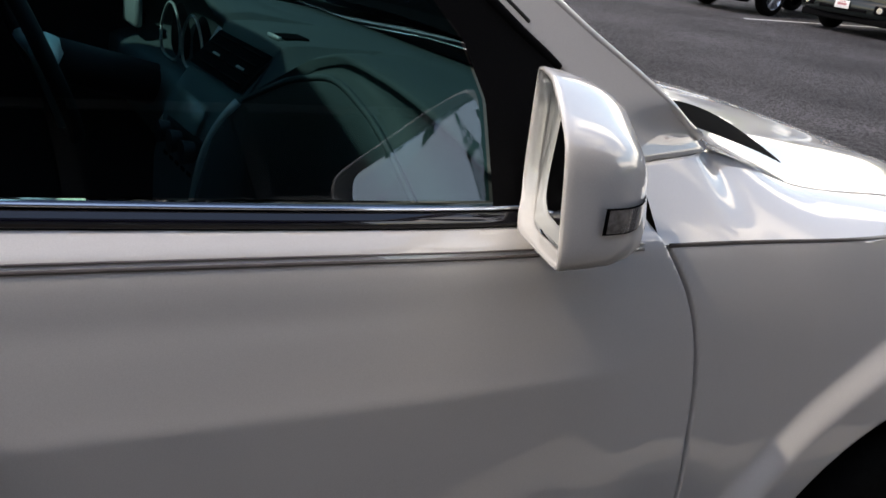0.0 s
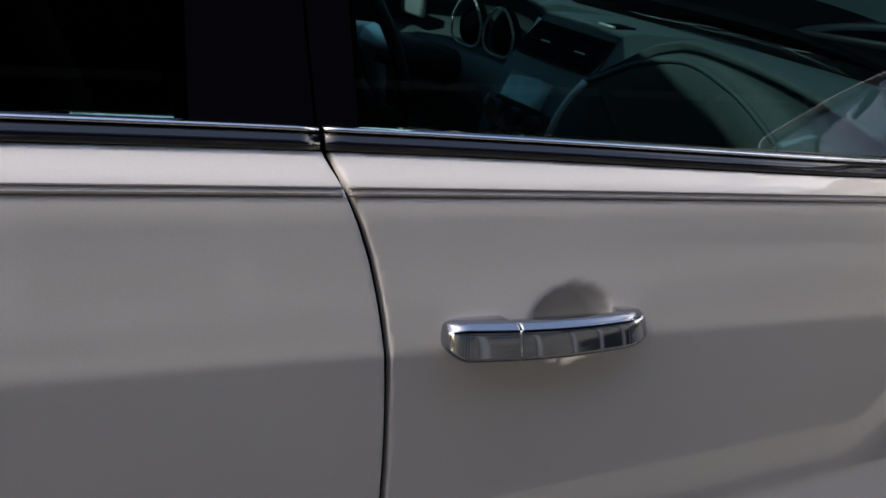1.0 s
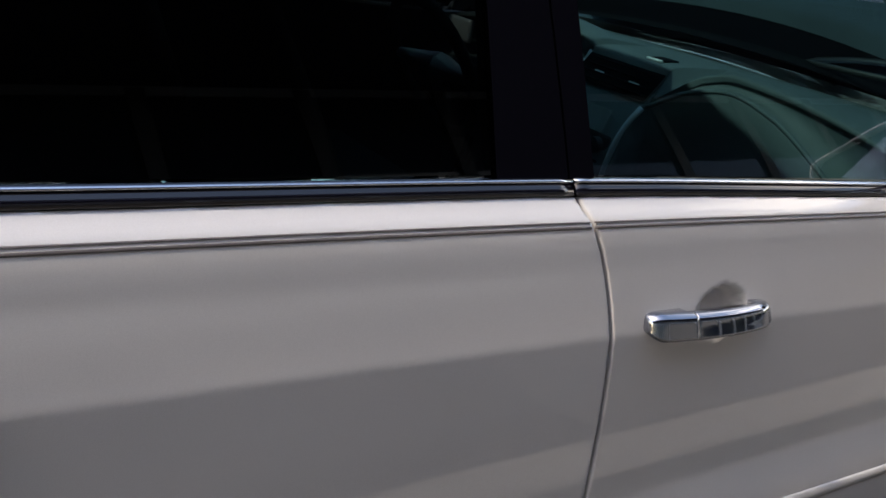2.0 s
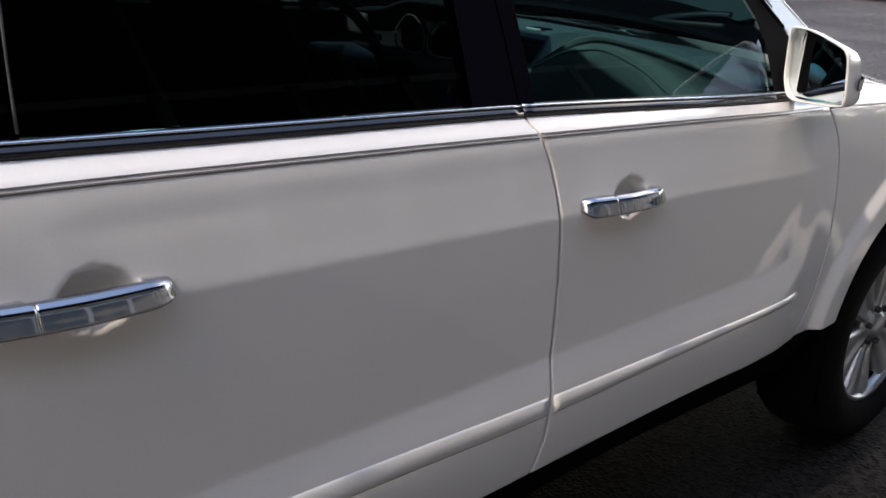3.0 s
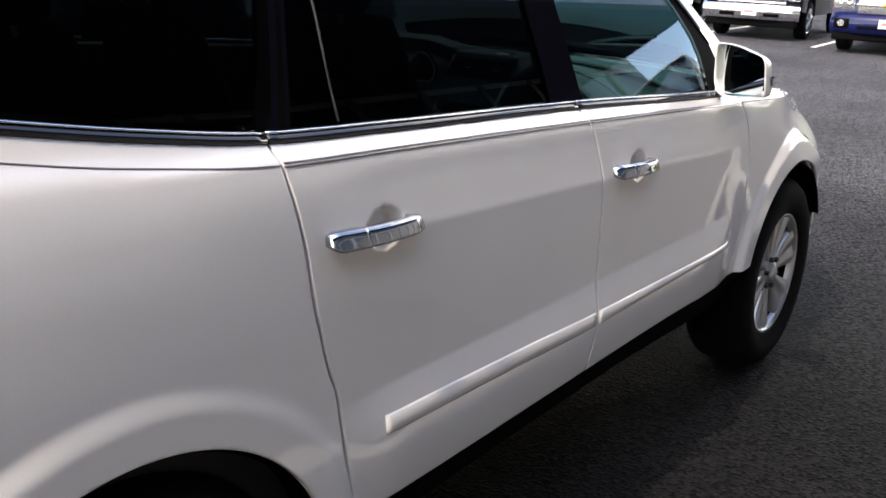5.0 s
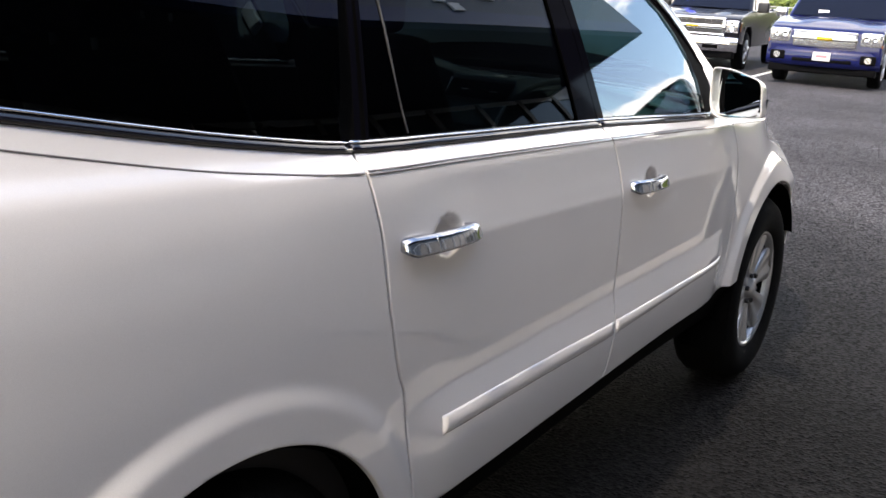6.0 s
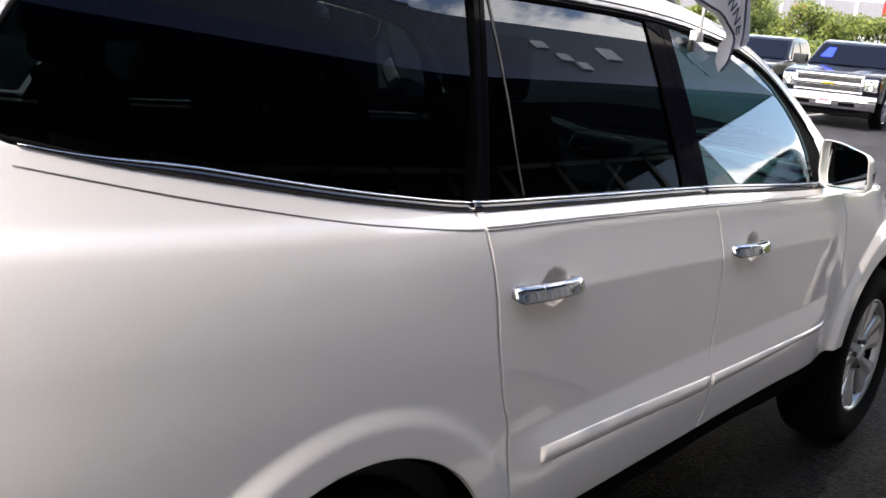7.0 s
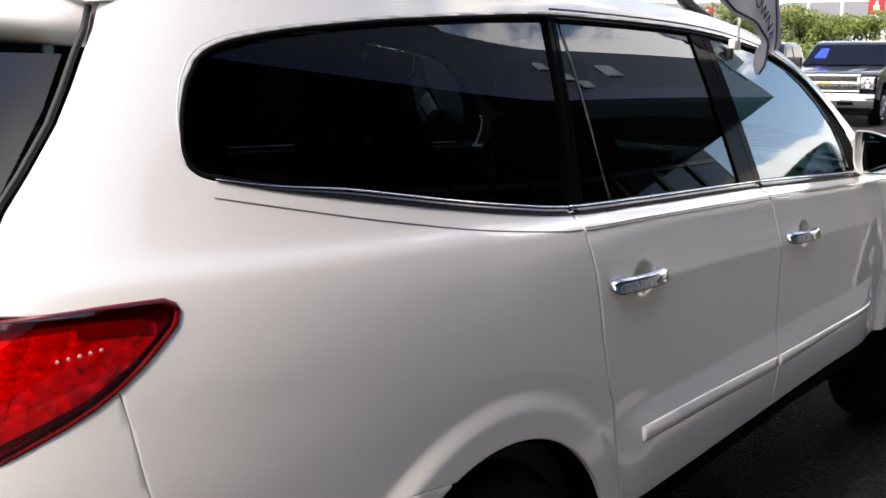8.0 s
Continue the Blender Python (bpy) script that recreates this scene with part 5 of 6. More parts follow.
for i in range(420):
    x = rng.uniform(-6.0, -0.45)
    y = walk_edge + abs(rng.gauss(0, 0.035)) + 0.005
    r = rng.uniform(0.003, 0.009)
    made = bmesh.ops.create_icosphere(bm, subdivisions=1, radius=r)["verts"]
    bmesh.ops.scale(bm, verts=made, vec=(rng.uniform(0.7, 1.4), rng.uniform(0.7, 1.4), 0.7))
    bmesh.ops.translate(bm, verts=made, vec=(x, y, r * 0.5))
tagged(part("kerb_gravel", bm, GRAVEL), "loose gravel and grit along the kerb", "gravel", kind="stuff")

# ---- showroom behind the walker ----
END = 20.8
wall = box("wall_showroom", (-36, 23.2, -10.6, -10.2, 0, 9.2), WALL)
tagged(wall, "pale rendered showroom wall", "wall", kind="structure")
for i in range(26):
    x0 = -34.2 + 2.2 * i
    win = tagged(new("window_%d" % (i + 1)), "tall dark showroom window in an aluminium frame", "window", "showroom windows", "structure")
    for z0, z1 in ((0.45, 3.40), (3.60, 6.90)):
        box("pane", (x0 + 0.12, x0 + 2.08, -10.19, -10.15, z0, z1), SHOPGLASS, win)
    box("frame", (x0 - 0.12, x0 + 0.12, -10.2, -10.08, 0.3, 3.5), FRAME, win, "pale mullion")
    box("frame", (x0 - 0.12, x0 + 0.12, -10.2, -10.08, 3.5, 7.0), PLASTIC, win, "dark mullion")
    for z in (0.30, 3.40, 6.88):
        box("frame", (x0 + 0.12, x0 + 2.08, -10.2, -10.10, z, z + 0.16), FRAME, win)
tagged(box("wall_upper", (-36, 13.5, -10.6, -9.6, 9.2, 13.5), SOFFIT), "plain dark upper wall of the showroom", "wall", kind="structure")
canopy = tagged(new("canopy"), "deep showroom canopy with a grey fascia and dark soffit", "canopy", kind="structure")
for z0, z1, mat in ((7.05, 7.50, NAVY), (7.50, 9.10, FASCIA)):
    box("fascia", (-36, END, -6.62, -6.4, z0, z1), mat, canopy)
    box("fascia", (END - 0.2, END, -10.2, -6.62, z0, z1), mat, canopy)
box("soffit", (-36, END - 0.2, -10.2, -6.62, 7.10, 7.25), SOFFIT, canopy, "dark soffit")
box("top", (-36, END - 0.2, -10.2, -6.62, 8.9, 9.0), ROOF, canopy)
for x, z in ((10.76, 8.29), (11.17, 7.88), (11.55, 7.60)):
    box("sign_panel", (x - 0.19, x + 0.19, -6.39, -6.34, z - 0.13, z + 0.13), WHITE, canopy, "white panel on the fascia", 0.01)
box("sign_panel", (12.9, 13.5, -6.39, -6.34, 7.95, 8.40), WHITE, canopy, "white panel on the fascia", 0.01)


# ---- parked vehicles ----
def profile_body(name, side, half, mat, parent, label="", bevel=0.05, seg=3, taper=0.0, z_taper=1.0):
    """A body extruded across the width from a side outline, narrowing above z_taper."""
    bm = bmesh.new()
    faces = []
    for y in (-half, half):
        vs = [bm.verts.new((x, y * (1 - taper * max(0.0, z - z_taper)), z)) for x, z in side]
        faces.append(bm.faces.new(vs))
    a, b = faces[0].verts[:], faces[1].verts[:]
    for i in range(len(a)):
        j = (i + 1) % len(a)
        bm.faces.new((a[i], a[j], b[j], b[i]))
    bmesh.ops.recalc_face_normals(bm, faces=bm.faces)
    bmesh.ops.bevel(bm, geom=bm.edges[:], offset=bevel, segments=seg, profile=0.6, affect="EDGES", clamp_overlap=True)
    return part(name, bm, mat, parent, label, smooth=True)


def simple_wheel(x, y, parent, r=0.40, out=-1):
    rows = [[(x + rr * math.cos(a), y + out * o, r + rr * math.sin(a)) for a in np.linspace(0, 2 * math.pi, 33)[:-1]] for rr, o in ((0.25, -0.22), (r * 0.97, -0.22), (r, -0.19), (r, -0.03), (r * 0.96, 0.0), (0.26, 0.005))]
    tyre = grid_mesh("wheel", rows, RUBBER, parent, "black tyre", close_u=True)
    rows = [[(x + rr * math.cos(a), y + out * o, r + rr * math.sin(a)) for a in np.linspace(0, 2 * math.pi, 25)[:-1]] for rr, o in ((0.262, 0.006), (0.25, -0.004), (0.235, -0.05), (0.02, -0.06))]
    grid_mesh("rim", rows, GREY_LENS, tyre, "silver rim", close_u=True)
    for k in range(5):
        a = radians(72 * k + 20)
        tube("spoke", [(x, y + out * -0.012, r), (x + 0.245 * math.cos(a), y + out * -0.004, r + 0.245 * math.sin(a))], [0.045, 0.03], ALLOY, tyre, sides=6)


def plate(x, z, parent):
    p = box("number_plate", (x - 0.012, x, -0.155, 0.155, z - 0.078, z + 0.078), PLATE, parent, "white number plate", 0.006)
    box("plate_bar", (x - 0.015, x - 0.012, -0.10, 0.10, z - 0.018, z + 0.028), PLATE_INK, p)
    box("plate_bar", (x - 0.015, x - 0.012, -0.07, 0.07, z + 0.045, z + 0.060), PLATE_INK, p)


def pickup(paint, label, chrome_bumper=True, sticker=True):
    """A full-size pickup, its nose at the origin and its length along +x."""
    top = tagged(new("pickup_truck"), label, "pickup truck", "parked vehicles", "thing")
    lower = [(0.10, 0.62), (0.08, 1.02), (0.14, 1.10), (0.30, 1.155), (0.70, 1.215), (1.15, 1.262), (1.42, 1.275), (3.55, 1.275), (3.58, 1.335), (5.70, 1.335), (5.76, 1.25), (5.76, 0.62), (5.25, 0.50), (4.72, 0.52), (4.66, 0.80), (4.52, 0.92), (4.10, 0.92), (3.96, 0.80), (3.90, 0.50), (1.45, 0.48), (1.38, 0.80), (1.24, 0.92), (0.82, 0.92), (0.68, 0.80), (0.60, 0.55)]
    profile_body("body", lower, 1.0, paint, top, "", 0.045)
    cab = [(1.32, 1.22), (1.98, 1.735), (2.12, 1.795), (2.35, 1.83), (3.05, 1.83), (3.28, 1.79), (3.42, 1.70), (3.54, 1.22)]
    profile_body("cab", cab, 0.955, paint, top, "", 0.05, taper=0.30, z_taper=1.25)
    screen = [[(1.415 + 0.575 * t - 0.016 - 0.07 * (1 - q * q), q * (0.875 - 0.135 * t), 1.300 + 0.435 * t) for q in np.linspace(-1, 1, 11)] for t in np.linspace(0, 1, 6)]
    grid_mesh("windscreen", screen, CAR_GLASS, top, "dark windscreen")
    if sticker:
        rows = [[(1.41 + 0.575 * (0.32 + 0.50 * v) - 0.024 - 0.07 * (1 - (0.48 + 0.30 * u * (1 - 0.4 * v)) ** 2), 0.42 + 0.27 * u * (1 - 0.35 * v), 1.300 + 0.435 * (0.32 + 0.50 * v)) for u in np.linspace(0, 1, 5)] for v in np.linspace(0, 1, 5)]
        grid_mesh("window_sticker", rows, DECAL, top, "blue sticker in the windscreen")
    for sy in (-1, 1):
        for x0, x1, xt0, xt1 in ((1.72, 2.50, 2.12, 2.50), (2.58, 3.38, 2.58, 3.30)):
            rows = [[(x0 + (xt0 - x0) * t, sy * (0.952 - 0.126 * t), 1.30 + 0.43 * t), (x1 + (xt1 - x1) * t, sy * (0.952 - 0.126 * t), 1.30 + 0.43 * t)] for t in (0, 0.5, 1)]
            grid_mesh("side_window", rows, CAR_GLASS, top, "dark side window", smooth=False)
        box("door_mirror", (1.62, 1.78, sy * 1.00 if sy > 0 else -1.24, sy * 1.24 if sy > 0 else -1.00, 1.24, 1.46), PLASTIC, top, "black door mirror", 0.03)
        box("headlight", (0.045, 0.30, 0.70 * sy if sy > 0 else -0.985, 0.985 if sy > 0 else 0.70 * sy, 0.80, 1.06), GREY_LENS, top, "clear headlamp", 0.03)
        box("indicator", (0.14, 0.34, 0.93 * sy if sy > 0 else -1.003, 1.003 if sy > 0 else 0.93 * sy, 0.82, 1.04), AMBER, top, "amber indicator", 0.02)
        bm = bmesh.new()
        bmesh.ops.create_cone(bm, cap_ends=True, segments=20, radius1=0.07, radius2=0.06, depth=0.05)
        bmesh.ops.rotate(bm, verts=bm.verts, matrix=Matrix.Rotation(radians(-90), 3, "Y"))
        bmesh.ops.translate(bm, verts=bm.verts, vec=(-0.03, sy * 0.80, 0.52))
        part("fog_lamp", bm, GREY_LENS, top, "round fog lamp")
        box("arch_gap", (0.60, 1.46, sy * 0.70 if sy > 0 else -0.92, sy * 0.92 if sy > 0 else -0.70, 0.30, 0.95), LINER, top, "", 0.1)
        for wx in (1.03, 4.31):
            simple_wheel(wx, sy * 0.98, top, out=sy)
    box("bed_inside", (3.64, 5.66, -0.86, 0.86, 1.24, 1.315), LINER, top, "black pickup bed", 0.02)
    for sy in (-1, 1):  # raised bulge along each side of the bonnet
        bulge = [[(x, sy * (0.50 + w * q), z + h * (1 - q * q)) for q in np.linspace(-1, 1, 9)] for x, z, h, w in ((0.24, 1.135, 0.0, 0.10), (0.45, 1.176, 0.016, 0.17), (0.80, 1.224, 0.024, 0.19), (1.15, 1.260, 0.022, 0.19), (1.38, 1.272, 0.01, 0.18))]
        grid_mesh("bonnet_bulge", bulge, paint, top)
        for z, rr in ((0.985, 0.068), (0.865, 0.055)):
            disc = [[(0.036 - o, sy * 0.845 + k * rr * math.cos(a), z + k * rr * math.sin(a)) for a in np.linspace(0, 2 * math.pi, 17)[:-1]] for k, o in ((1.0, 0.0), (0.9, 0.008), (0.5, 0.003), (0.05, 0.0))]
            grid_mesh("lamp_bowl", disc, CHROME, top, "bright lamp bowl", close_u=True)
    for z in (0.99, 1.02, 0.83, 0.80):
        box("grille_slat", (0.03, 0.06, -0.64, 0.64, z - 0.006, z + 0.006), CHROME, top, "thin chrome grille slat")
    grille = box("grille", (0.05, 0.16, -0.68, 0.68, 0.74, 1.10), MESH, top, "black mesh grille", 0.02)
    for z0, z1 in ((1.045, 1.11), (0.865, 0.955), (0.73, 0.775)):
        box("grille_bar", (0.005, 0.12, -0.71, 0.71, z0, z1), CHROME, grille, "chrome grille bar", 0.015)
    for sy in (-1, 1):
        box("grille_bar", (0.01, 0.12, 0.645 * sy if sy > 0 else -0.71, 0.71 if sy > 0 else 0.645 * sy, 0.74, 1.10), CHROME, grille, "chrome grille bar", 0.015)
    box("badge", (-0.012, 0.01, -0.13, 0.13, 0.882, 0.938), GOLD, grille, "gold badge shape", 0.01)
    bump = [[(-0.10 + 0.10 * abs(q) ** 3 + o, 1.01 * q, z) for z, o in ((0.40, 0.06), (0.42, 0.0), (0.50, -0.02), (0.62, -0.02), (0.70, 0.0), (0.715, 0.06))] for q in np.linspace(-1, 1, 21)]
    grid_mesh("front_bumper", bump, CHROME if chrome_bumper else paint, top, "chrome front bumper" if chrome_bumper else "")
    box("air_dam", (-0.02, 0.25, -0.93, 0.93, 0.26, 0.43), SAIL, top, "black lower valance", 0.03)
    for y0, y1 in ((-0.62, -0.30), (0.30, 0.62)):
        box("bumper_opening", (-0.13, -0.10, y0, y1, 0.47, 0.54), LINER, top, "", 0.01)
    plate(-0.125, 0.56, top)
    return top


def sport_utility(paint, label):
    """A full-size utility vehicle, its nose at the origin and its length along +x."""
    top = tagged(new("utility_vehicle"), label, "car", "parked vehicles", "thing")
    lower = [(0.06, 0.45), (0.0, 0.60), (0.02, 0.98), (0.10, 1.06), (0.30, 1.125), (0.65, 1.19), (1.05, 1.235), (1.32, 1.25), (5.00, 1.22), (5.10, 0.95), (5.10, 0.50), (4.50, 0.48), (4.44, 0.80), (4.30, 0.92), (3.88, 0.92), (3.74, 0.80), (3.68, 0.46), (1.42, 0.44), (1.36, 0.78), (1.22, 0.90), (0.80, 0.90), (0.66, 0.78), (0.60, 0.45)]
    profile_body("body", lower, 1.0, paint, top, "", 0.07, 4)
    cab = [(1.28, 1.20), (1.95, 1.74), (2.12, 1.81), (2.4, 1.85), (4.5, 1.85), (4.80, 1.76), (5.02, 1.20)]
    profile_body("cabin", cab, 0.955, paint, top, "", 0.06, taper=0.28, z_taper=1.22)
    screen = [[(1.375 + 0.575 * t - 0.016 - 0.07 * (1 - q * q), q * (0.87 - 0.13 * t), 1.275 + 0.455 * t) for q in np.linspace(-1, 1, 11)] for t in np.linspace(0, 1, 6)]
    grid_mesh("windscreen", screen, CAR_GLASS, top, "dark windscreen")
    rows = [[(1.36 + 0.06 + 0.03 * v - 0.05, 0.18 + 0.20 * u, 1.315 + 0.075 * v) for u in (0, 1)] for v in (0, 1)]
    grid_mesh("paper_tag", rows, WHITE, top, "white paper behind the windscreen", smooth=False)
    for sy in (-1, 1):
        for x0, x1, xt0, xt1 in ((1.68, 2.45, 2.08, 2.45), (2.53, 3.45, 2.53, 3.45), (3.53, 4.75, 3.53, 4.55)):
            rows = [[(x0 + (xt0 - x0) * t, sy * (0.953 - 0.120 * t), 1.28 + 0.44 * t), (x1 + (xt1 - x1) * t, sy * (0.953 - 0.120 * t), 1.28 + 0.44 * t)] for t in (0, 0.5, 1)]
            grid_mesh("side_window", rows, CAR_GLASS, top, "dark side window", smooth=False)
        box("door_mirror", (1.58, 1.72, sy * 1.00 if sy > 0 else -1.22, sy * 1.22 if sy > 0 else -1.00, 1.22, 1.40), CHROME, top, "chrome door mirror", 0.03)
        box("headlight", (-0.005, 0.24, 0.61 * sy if sy > 0 else -0.99, 0.99 if sy > 0 else 0.61 * sy, 0.775, 1.035), GREY_LENS, top, "clear headlamp", 0.045)
        for y, rr in ((0.71, 0.075), (0.86, 0.065)):
            disc = [[(-0.010 - o, sy * y + k * rr * math.cos(a), 0.925 + k * rr * math.sin(a)) for a in np.linspace(0, 2 * math.pi, 17)[:-1]] for k, o in ((1.0, 0.0), (0.9, 0.010), (0.5, 0.004), (0.05, 0.0))]
            grid_mesh("lamp_bowl", disc, CHROME, top, "bright lamp bowl", close_u=True)
        box("fog_recess", (-0.075, 0.02, 0.66 * sy if sy > 0 else -0.93, 0.93 if sy > 0 else 0.66 * sy, 0.465, 0.625), SAIL, top, "dark fog lamp recess", 0.03)
        box("indicator", (0.03, 0.24, 0.80 * sy if sy > 0 else -1.003, 1.003 if sy > 0 else 0.80 * sy, 0.765, 0.835), AMBER, top, "amber indicator", 0.015)
        bm = bmesh.new()
        bmesh.ops.create_cone(bm, cap_ends=True, segments=20, radius1=0.07, radius2=0.06, depth=0.05)
        bmesh.ops.rotate(bm, verts=bm.verts, matrix=Matrix.Rotation(radians(-90), 3, "Y"))
        bmesh.ops.translate(bm, verts=bm.verts, vec=(-0.075, sy * 0.80, 0.545))
        part("fog_lamp", bm, GREY_LENS, top, "round fog lamp")
        for wx in (1.01, 4.09):
            simple_wheel(wx, sy * 0.985, top, out=sy)
    grille = box("grille", (-0.02, 0.10, -0.56, 0.56, 0.72, 1.0), SILVER_MESH, top, "bright mesh grille", 0.03)
    box("grille_bar", (-0.05, 0.08, -0.58, 0.58, 0.85, 0.91), CHROME, grille, "chrome grille bar", 0.015)
    box("grille_bar", (-0.035, 0.08, -0.57, 0.57, 0.985, 1.02), CHROME, grille, "chrome grille bar", 0.012)
    box("badge", (-0.065, -0.045, -0.14, 0.14, 0.845, 0.915), GOLD, grille, "gold badge shape", 0.01)
    bump = [[(-0.06 + 0.12 * abs(q) ** 3 + o, 1.01 * q, z) for z, o in ((0.36, 0.08), (0.38, 0.0), (0.47, -0.03), (0.60, -0.03), (0.68, 0.0), (0.70, 0.06))] for q in np.linspace(-1, 1, 21)]
    grid_mesh("front_bumper", bump, paint, top)
    box("air_dam", (0.0, 0.25, -0.95, 0.95, 0.24, 0.38), SAIL, top, "black lower valance", 0.03)
    box("lower_intake", (-0.098, 0.0, -0.52, 0.52, 0.455, 0.515), SAIL, top, "dark lower intake", 0.015)
    bulge = [[(x, 0.62 * q, z + h * (1 - abs(q) ** 3)) for q in np.linspace(-1, 1, 15)] for x, z, h in ((0.20, 1.085, 0.0), (0.40, 1.14, 0.03), (0.80, 1.205, 0.04), (1.15, 1.24, 0.035), (1.34, 1.25, 0.015))]
    grid_mesh("bonnet_bulge", bulge, paint, top)
    plate(-0.115, 0.56, top)
    return top


def park(ob, x, y, turn=4.6, size=1.06):
    ob.matrix_basis = pose(x, y, 0, 0, 0, turn) @ Matrix.Scale(size, 4)
    return ob


park(sport_utility(BLUE_PAINT, "dark blue utility vehicle with a bright mesh grille"), 16.3, 2.45)
park(pickup(BLACK_PAINT, "black pickup truck with a chrome grille and bumper"), 18.0, 5.75)
park(pickup(BLACK_PAINT, "black pickup truck parked beside another truck", True, False), 19.6, 8.9)
park(sport_utility(DARK_PAINT, "dark utility vehicle parked in a bay"), 16.6, 11.7)
park(sport_utility(WHITE_PAINT, "white utility vehicle parked beyond the crossover"), 2.42, 3.35, 145.0, 1.0)
park(pickup(DARK_PAINT, "dark pickup truck with a chrome bumper", True, False), 16.0, 15.0)
ribbon("parking_line", [(15.2, 13.05), (17.9, 13.27), (20.6, 13.5)], 0.11, LINE, "white painted parking bay line", "road marking", group="bay lines")


# ---- planting, fence and distance ----
def leaves(bm, centre, spread, count, size, r):
    for _ in range(count):
        d = Vector((r.gauss(0, 1), r.gauss(0, 1), r.gauss(0, 1))).normalized() * (r.random() ** 0.4)
        p = Vector(centre) + Vector((d.x * spread[0], d.y * spread[1], d.z * spread[2]))
        if p.z < 0.1:
            continue
        a = Vector((r.uniform(-1, 1), r.uniform(-1, 1), r.uniform(-1, 1))).normalized()
        b = a.orthogonal().normalized()
        s = size * r.uniform(0.6, 1.3)
        bm.faces.new([bm.verts.new(p + q) for q in (a * s, b * s * 0.5, -a * s, -b * s * 0.5)])


def far(az, dist, z=0.0, x0=-4.3, y0=-2.0):
    return (x0 + dist * math.cos(radians(az)), y0 + dist * math.sin(radians(az)), z)


bm = bmesh.new()
r = random.Random(7)
for i in range(350):
    az = -22 + 0.2 * i
    p = far(az, 52 + r.uniform(-1, 1))
    leaves(bm, (p[0], p[1], 1.05), (0.9, 0.9, 1.15 + r.uniform(-0.25, 0.3)), 170, 0.13, r)
tagged(part("hedge", bm, LEAF_DARK), "clipped green hedge along the lot's edge", "hedge", kind="stuff")


def tree(x, y, height, r):
    top = tagged(new("tree"), "small bushy green tree behind the hedge", "tree", "trees behind the lot", "thing")
    top.location = (x, y, 0)
    tube("trunk", [(0, 0, 0), (0.05, 0.02, height * 0.35), (0.0, 0.1, height * 0.7)], [0.13, 0.10, 0.04], BARK, top)
    for k in range(5):
        a = 6.28 * k / 5 + r.random()
        tube("limb", [(0.03, 0.02, height * (0.3 + 0.06 * k)), (height * 0.16 * math.cos(a), height * 0.16 * math.sin(a), height * (0.55 + 0.06 * k))], [0.05, 0.02], BARK, top, sides=6)
    bm = bmesh.new()
    for _ in range(26):
        q = Vector((r.gauss(0, 0.18), r.gauss(0, 0.18), 0)) * height
        leaves(bm, (q.x, q.y, height * r.uniform(0.32, 0.92)), (height * 0.15, height * 0.15, height * 0.11), 110, 0.12, r)
    part("crown", bm, LEAF, top)


for az, dist, h in ((28.5, 58, 4.6), (26.8, 57, 3.8), (24.6, 58, 5.0), (23.2, 60, 3.9), (21.9, 57, 4.6), (20.6, 59, 4.3), (19.0, 58, 3.8), (17.0, 60, 4.2), (15.0, 57, 3.9), (13.2, 60, 4.6), (31, 60, 5.0), (34, 61, 4.4), (38, 60, 4.8), (10.5, 58, 4.0)):
    p = far(az, dist)
    tree(p[0], p[1], h, r)

fence = tagged(new("fence"), "low wire fence with pale posts before the hedge", "fence", kind="thing")
for i in range(24):
    p = far(5 + 1.5 * i, 49)
    tube("post", [(p[0], p[1], 0), (p[0], p[1], 1.45)], 0.04, STEEL, fence, sides=6)
for z in (0.5, 1.0, 1.42):
    tube("rail", [far(5 + 1.5 * i, 49, z) for i in range(24)], 0.02, STEEL, fence, sides=5)


def shop(az, dist, wide, high, roof_h, label, sign=None):
    p = far(az, dist)
    top = tagged(new("shop_building"), label, "building", "distant buildings", "thing")
    top.matrix_basis = pose(p[0], p[1], 0, 0, 0, az)
    box("wall", (0, 9, -wide / 2, wide / 2, 0, high), WHITE_WALL, top)
    rf = [[(-0.6, -wide / 2 - 0.5, high), (-0.6, wide / 2 + 0.5, high)], [(4.5, -wide / 2 + 1.5, high + roof_h), (4.5, wide / 2 - 1.5, high + roof_h)], [(9.6, -wide / 2 - 0.5, high), (9.6, wide / 2 + 0.5, high)]]
    grid_mesh("roof", rf, ROOF, top, smooth=False)
    n = int(wide // 2.4)
    for i in range(n):
        y = -wide / 2 + 1.2 + 2.4 * i
        w = box("window", (-0.06, 0.02, y - 0.75, y + 0.75, 0.9, min(2.6, high - 0.4)), SHOPGLASS, top, "dark shop window")
        box("frame", (-0.09, -0.06, y - 0.04, y + 0.04, 0.9, min(2.6, high - 0.4)), FRAME, w)
    if sign:
        s = box("sign", (-0.2, -0.05, -wide * 0.2, wide * 0.2, high - 1.0, high - 0.2), RED, top, "red sign board")
        box("sign_bar", (-0.23, -0.2, -wide * 0.12, wide * 0.12, high - 0.75, high - 0.45), WHITE, s)


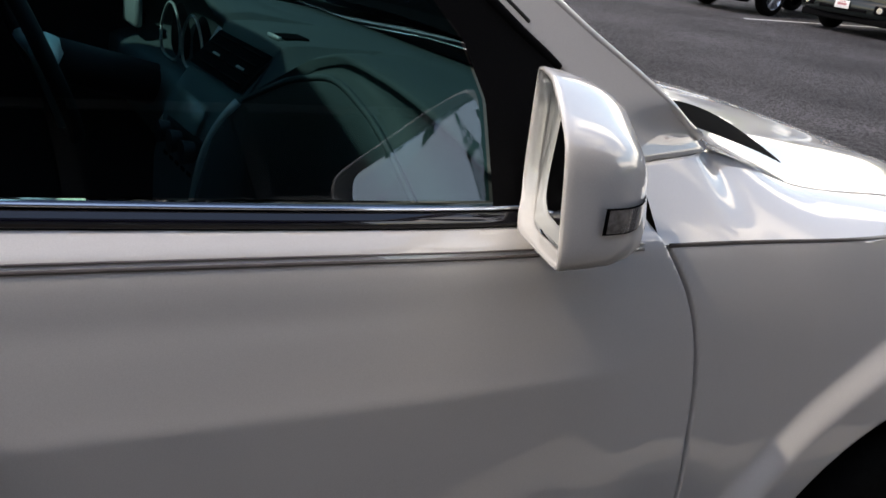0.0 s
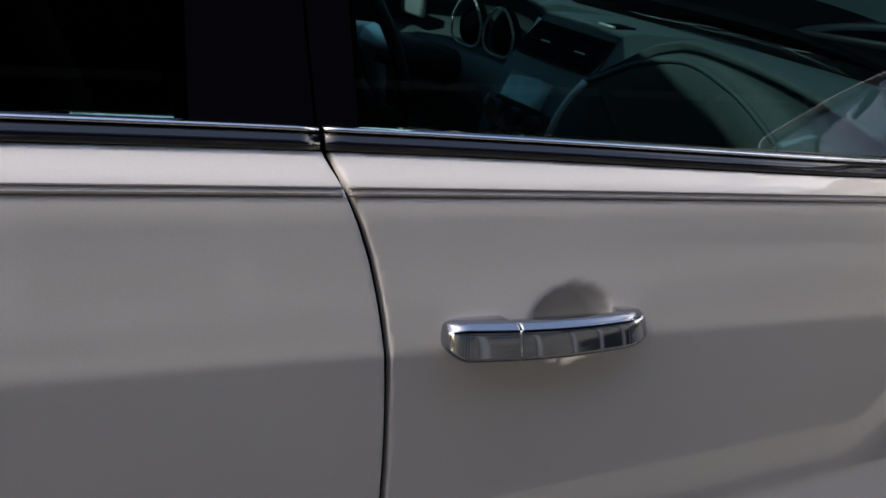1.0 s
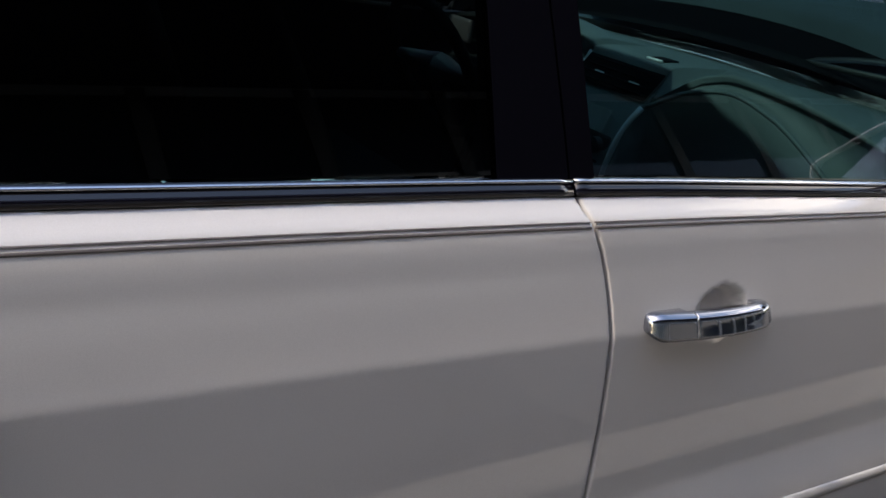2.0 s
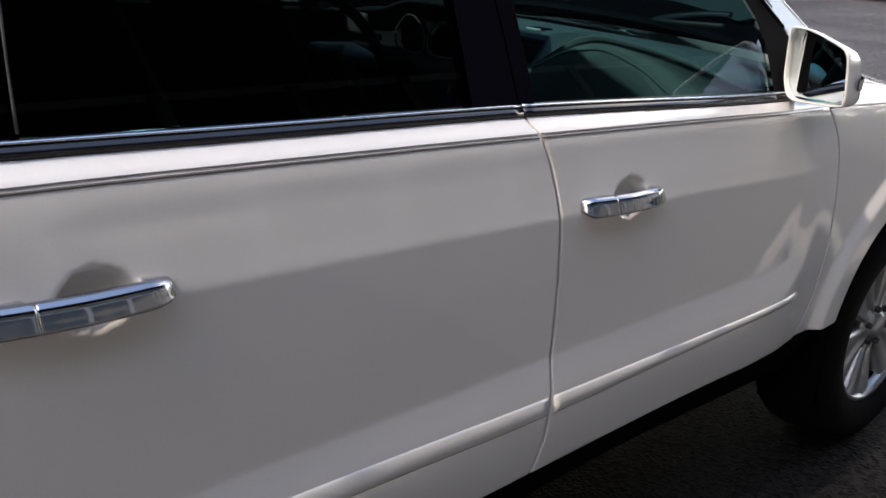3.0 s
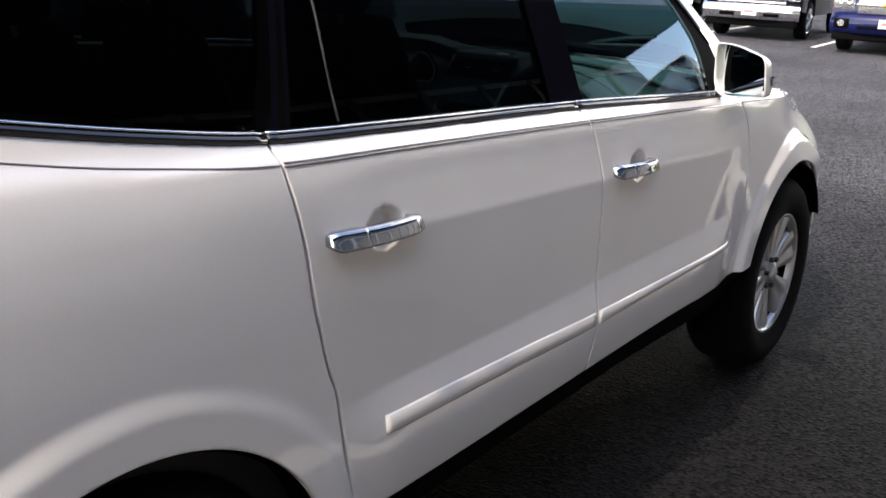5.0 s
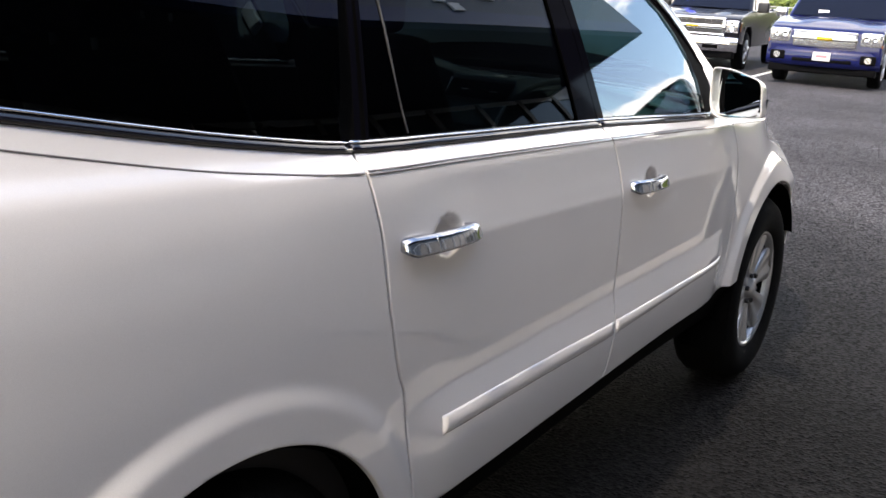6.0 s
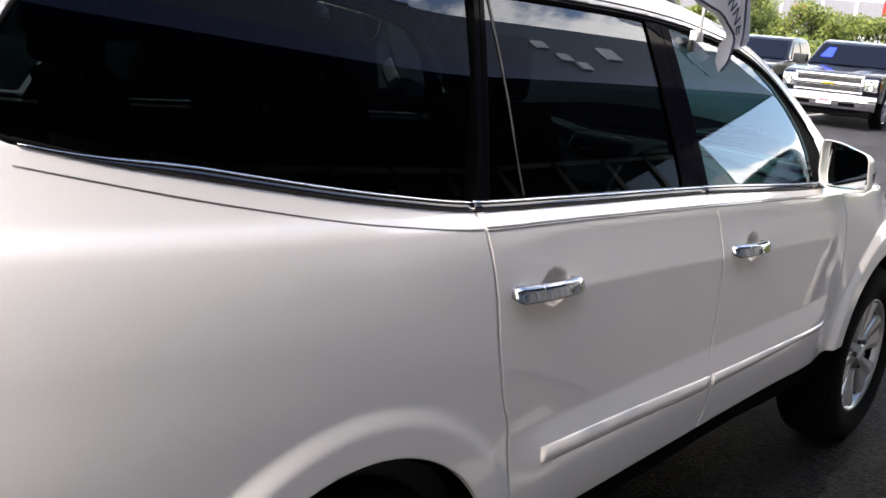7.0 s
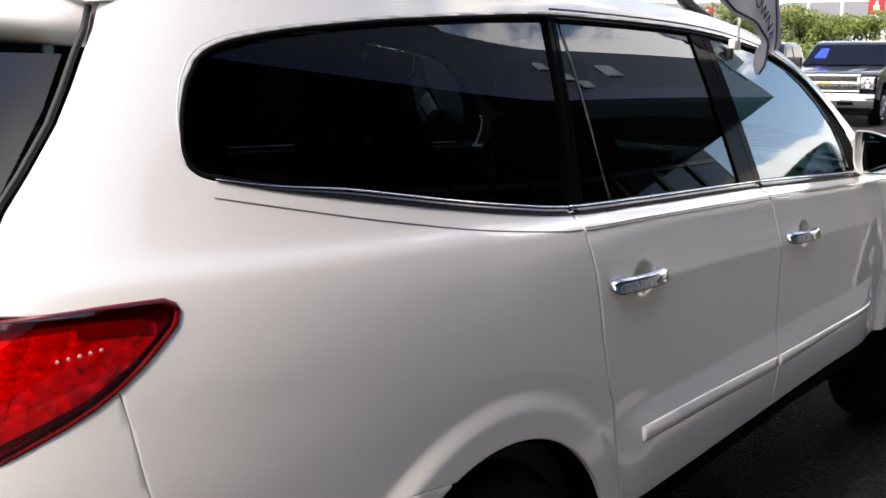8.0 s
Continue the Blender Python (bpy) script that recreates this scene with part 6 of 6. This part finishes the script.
shop(23.0, 78, 12, 3.6, 1.9, "white low shop with a grey hip roof")
shop(18.0, 84, 14, 4.4, 1.6, "white low shop behind the hedge")
shop(29.0, 82, 16, 4.2, 1.8, "white low shop behind the trees")
shop(-7.0, 62, 16, 4.6, 1.6, "white low shop at the end of the lot")
shop(-17.0, 66, 14, 4.2, 1.8, "white low shop beyond the forecourt")
shop(12.0, 86, 18, 5.0, 1.5, "white low shop across the road")
shop(37.0, 84, 16, 4.4, 1.8, "white low shop across the road")


def road_sign(az, dist, high, wide=1.2):
    p = far(az, dist)
    top = tagged(new("pylon_sign"), "red and white pylon sign on a white post", "sign", "pylon signs", "thing")
    top.matrix_basis = pose(p[0], p[1], 0, 0, 0, az)
    tube("post", [(0, 0, 0), (0, 0, high)], 0.12, WHITE, top, sides=10)
    s = box("board", (-0.12, 0.12, -wide / 2, wide / 2, high - 0.2, high + wide * 0.8), RED, top, "red sign board", 0.03)
    box("emblem", (-0.15, -0.12, -wide * 0.2, wide * 0.2, high - 0.02, high + wide * 0.35), WHITE, s, "white emblem shape", 0.02)
    box("emblem", (-0.15, -0.12, -wide * 0.09, wide * 0.09, high + wide * 0.35, high + wide * 0.62), WHITE, s, "white emblem shape", 0.02)


road_sign(21.3, 62, 3.6, 0.85)
road_sign(16.9, 64, 4.2, 0.9)
road_sign(-16.5, 60, 6.6, 1.3)
road_sign(25.6, 66, 4.0, 0.8)
for az, dist, h in ((20.3, 66, 7), (18.6, 60, 8), (22.4, 64, 9), (26.2, 63, 8), (15.6, 66, 8), (30.0, 66, 9)):
    p = far(az, dist)
    post = tagged(new("light_pole"), "white light pole beyond the lot", "light pole", "light poles", "thing")
    post.location = p
    tube("pole", [(0, 0, 0), (0, 0, h)], [0.11, 0.07], WHITE, post, sides=8)
    tube("arm", [(0, 0, h - 0.1), (-0.4, 0.2, h), (-0.9, 0.4, h)], 0.04, WHITE, post, sides=6)
    box("lamp_head", (-1.3, -0.8, 0.3, 0.5, h - 0.06, h + 0.04), STEEL, post, "", 0.02)
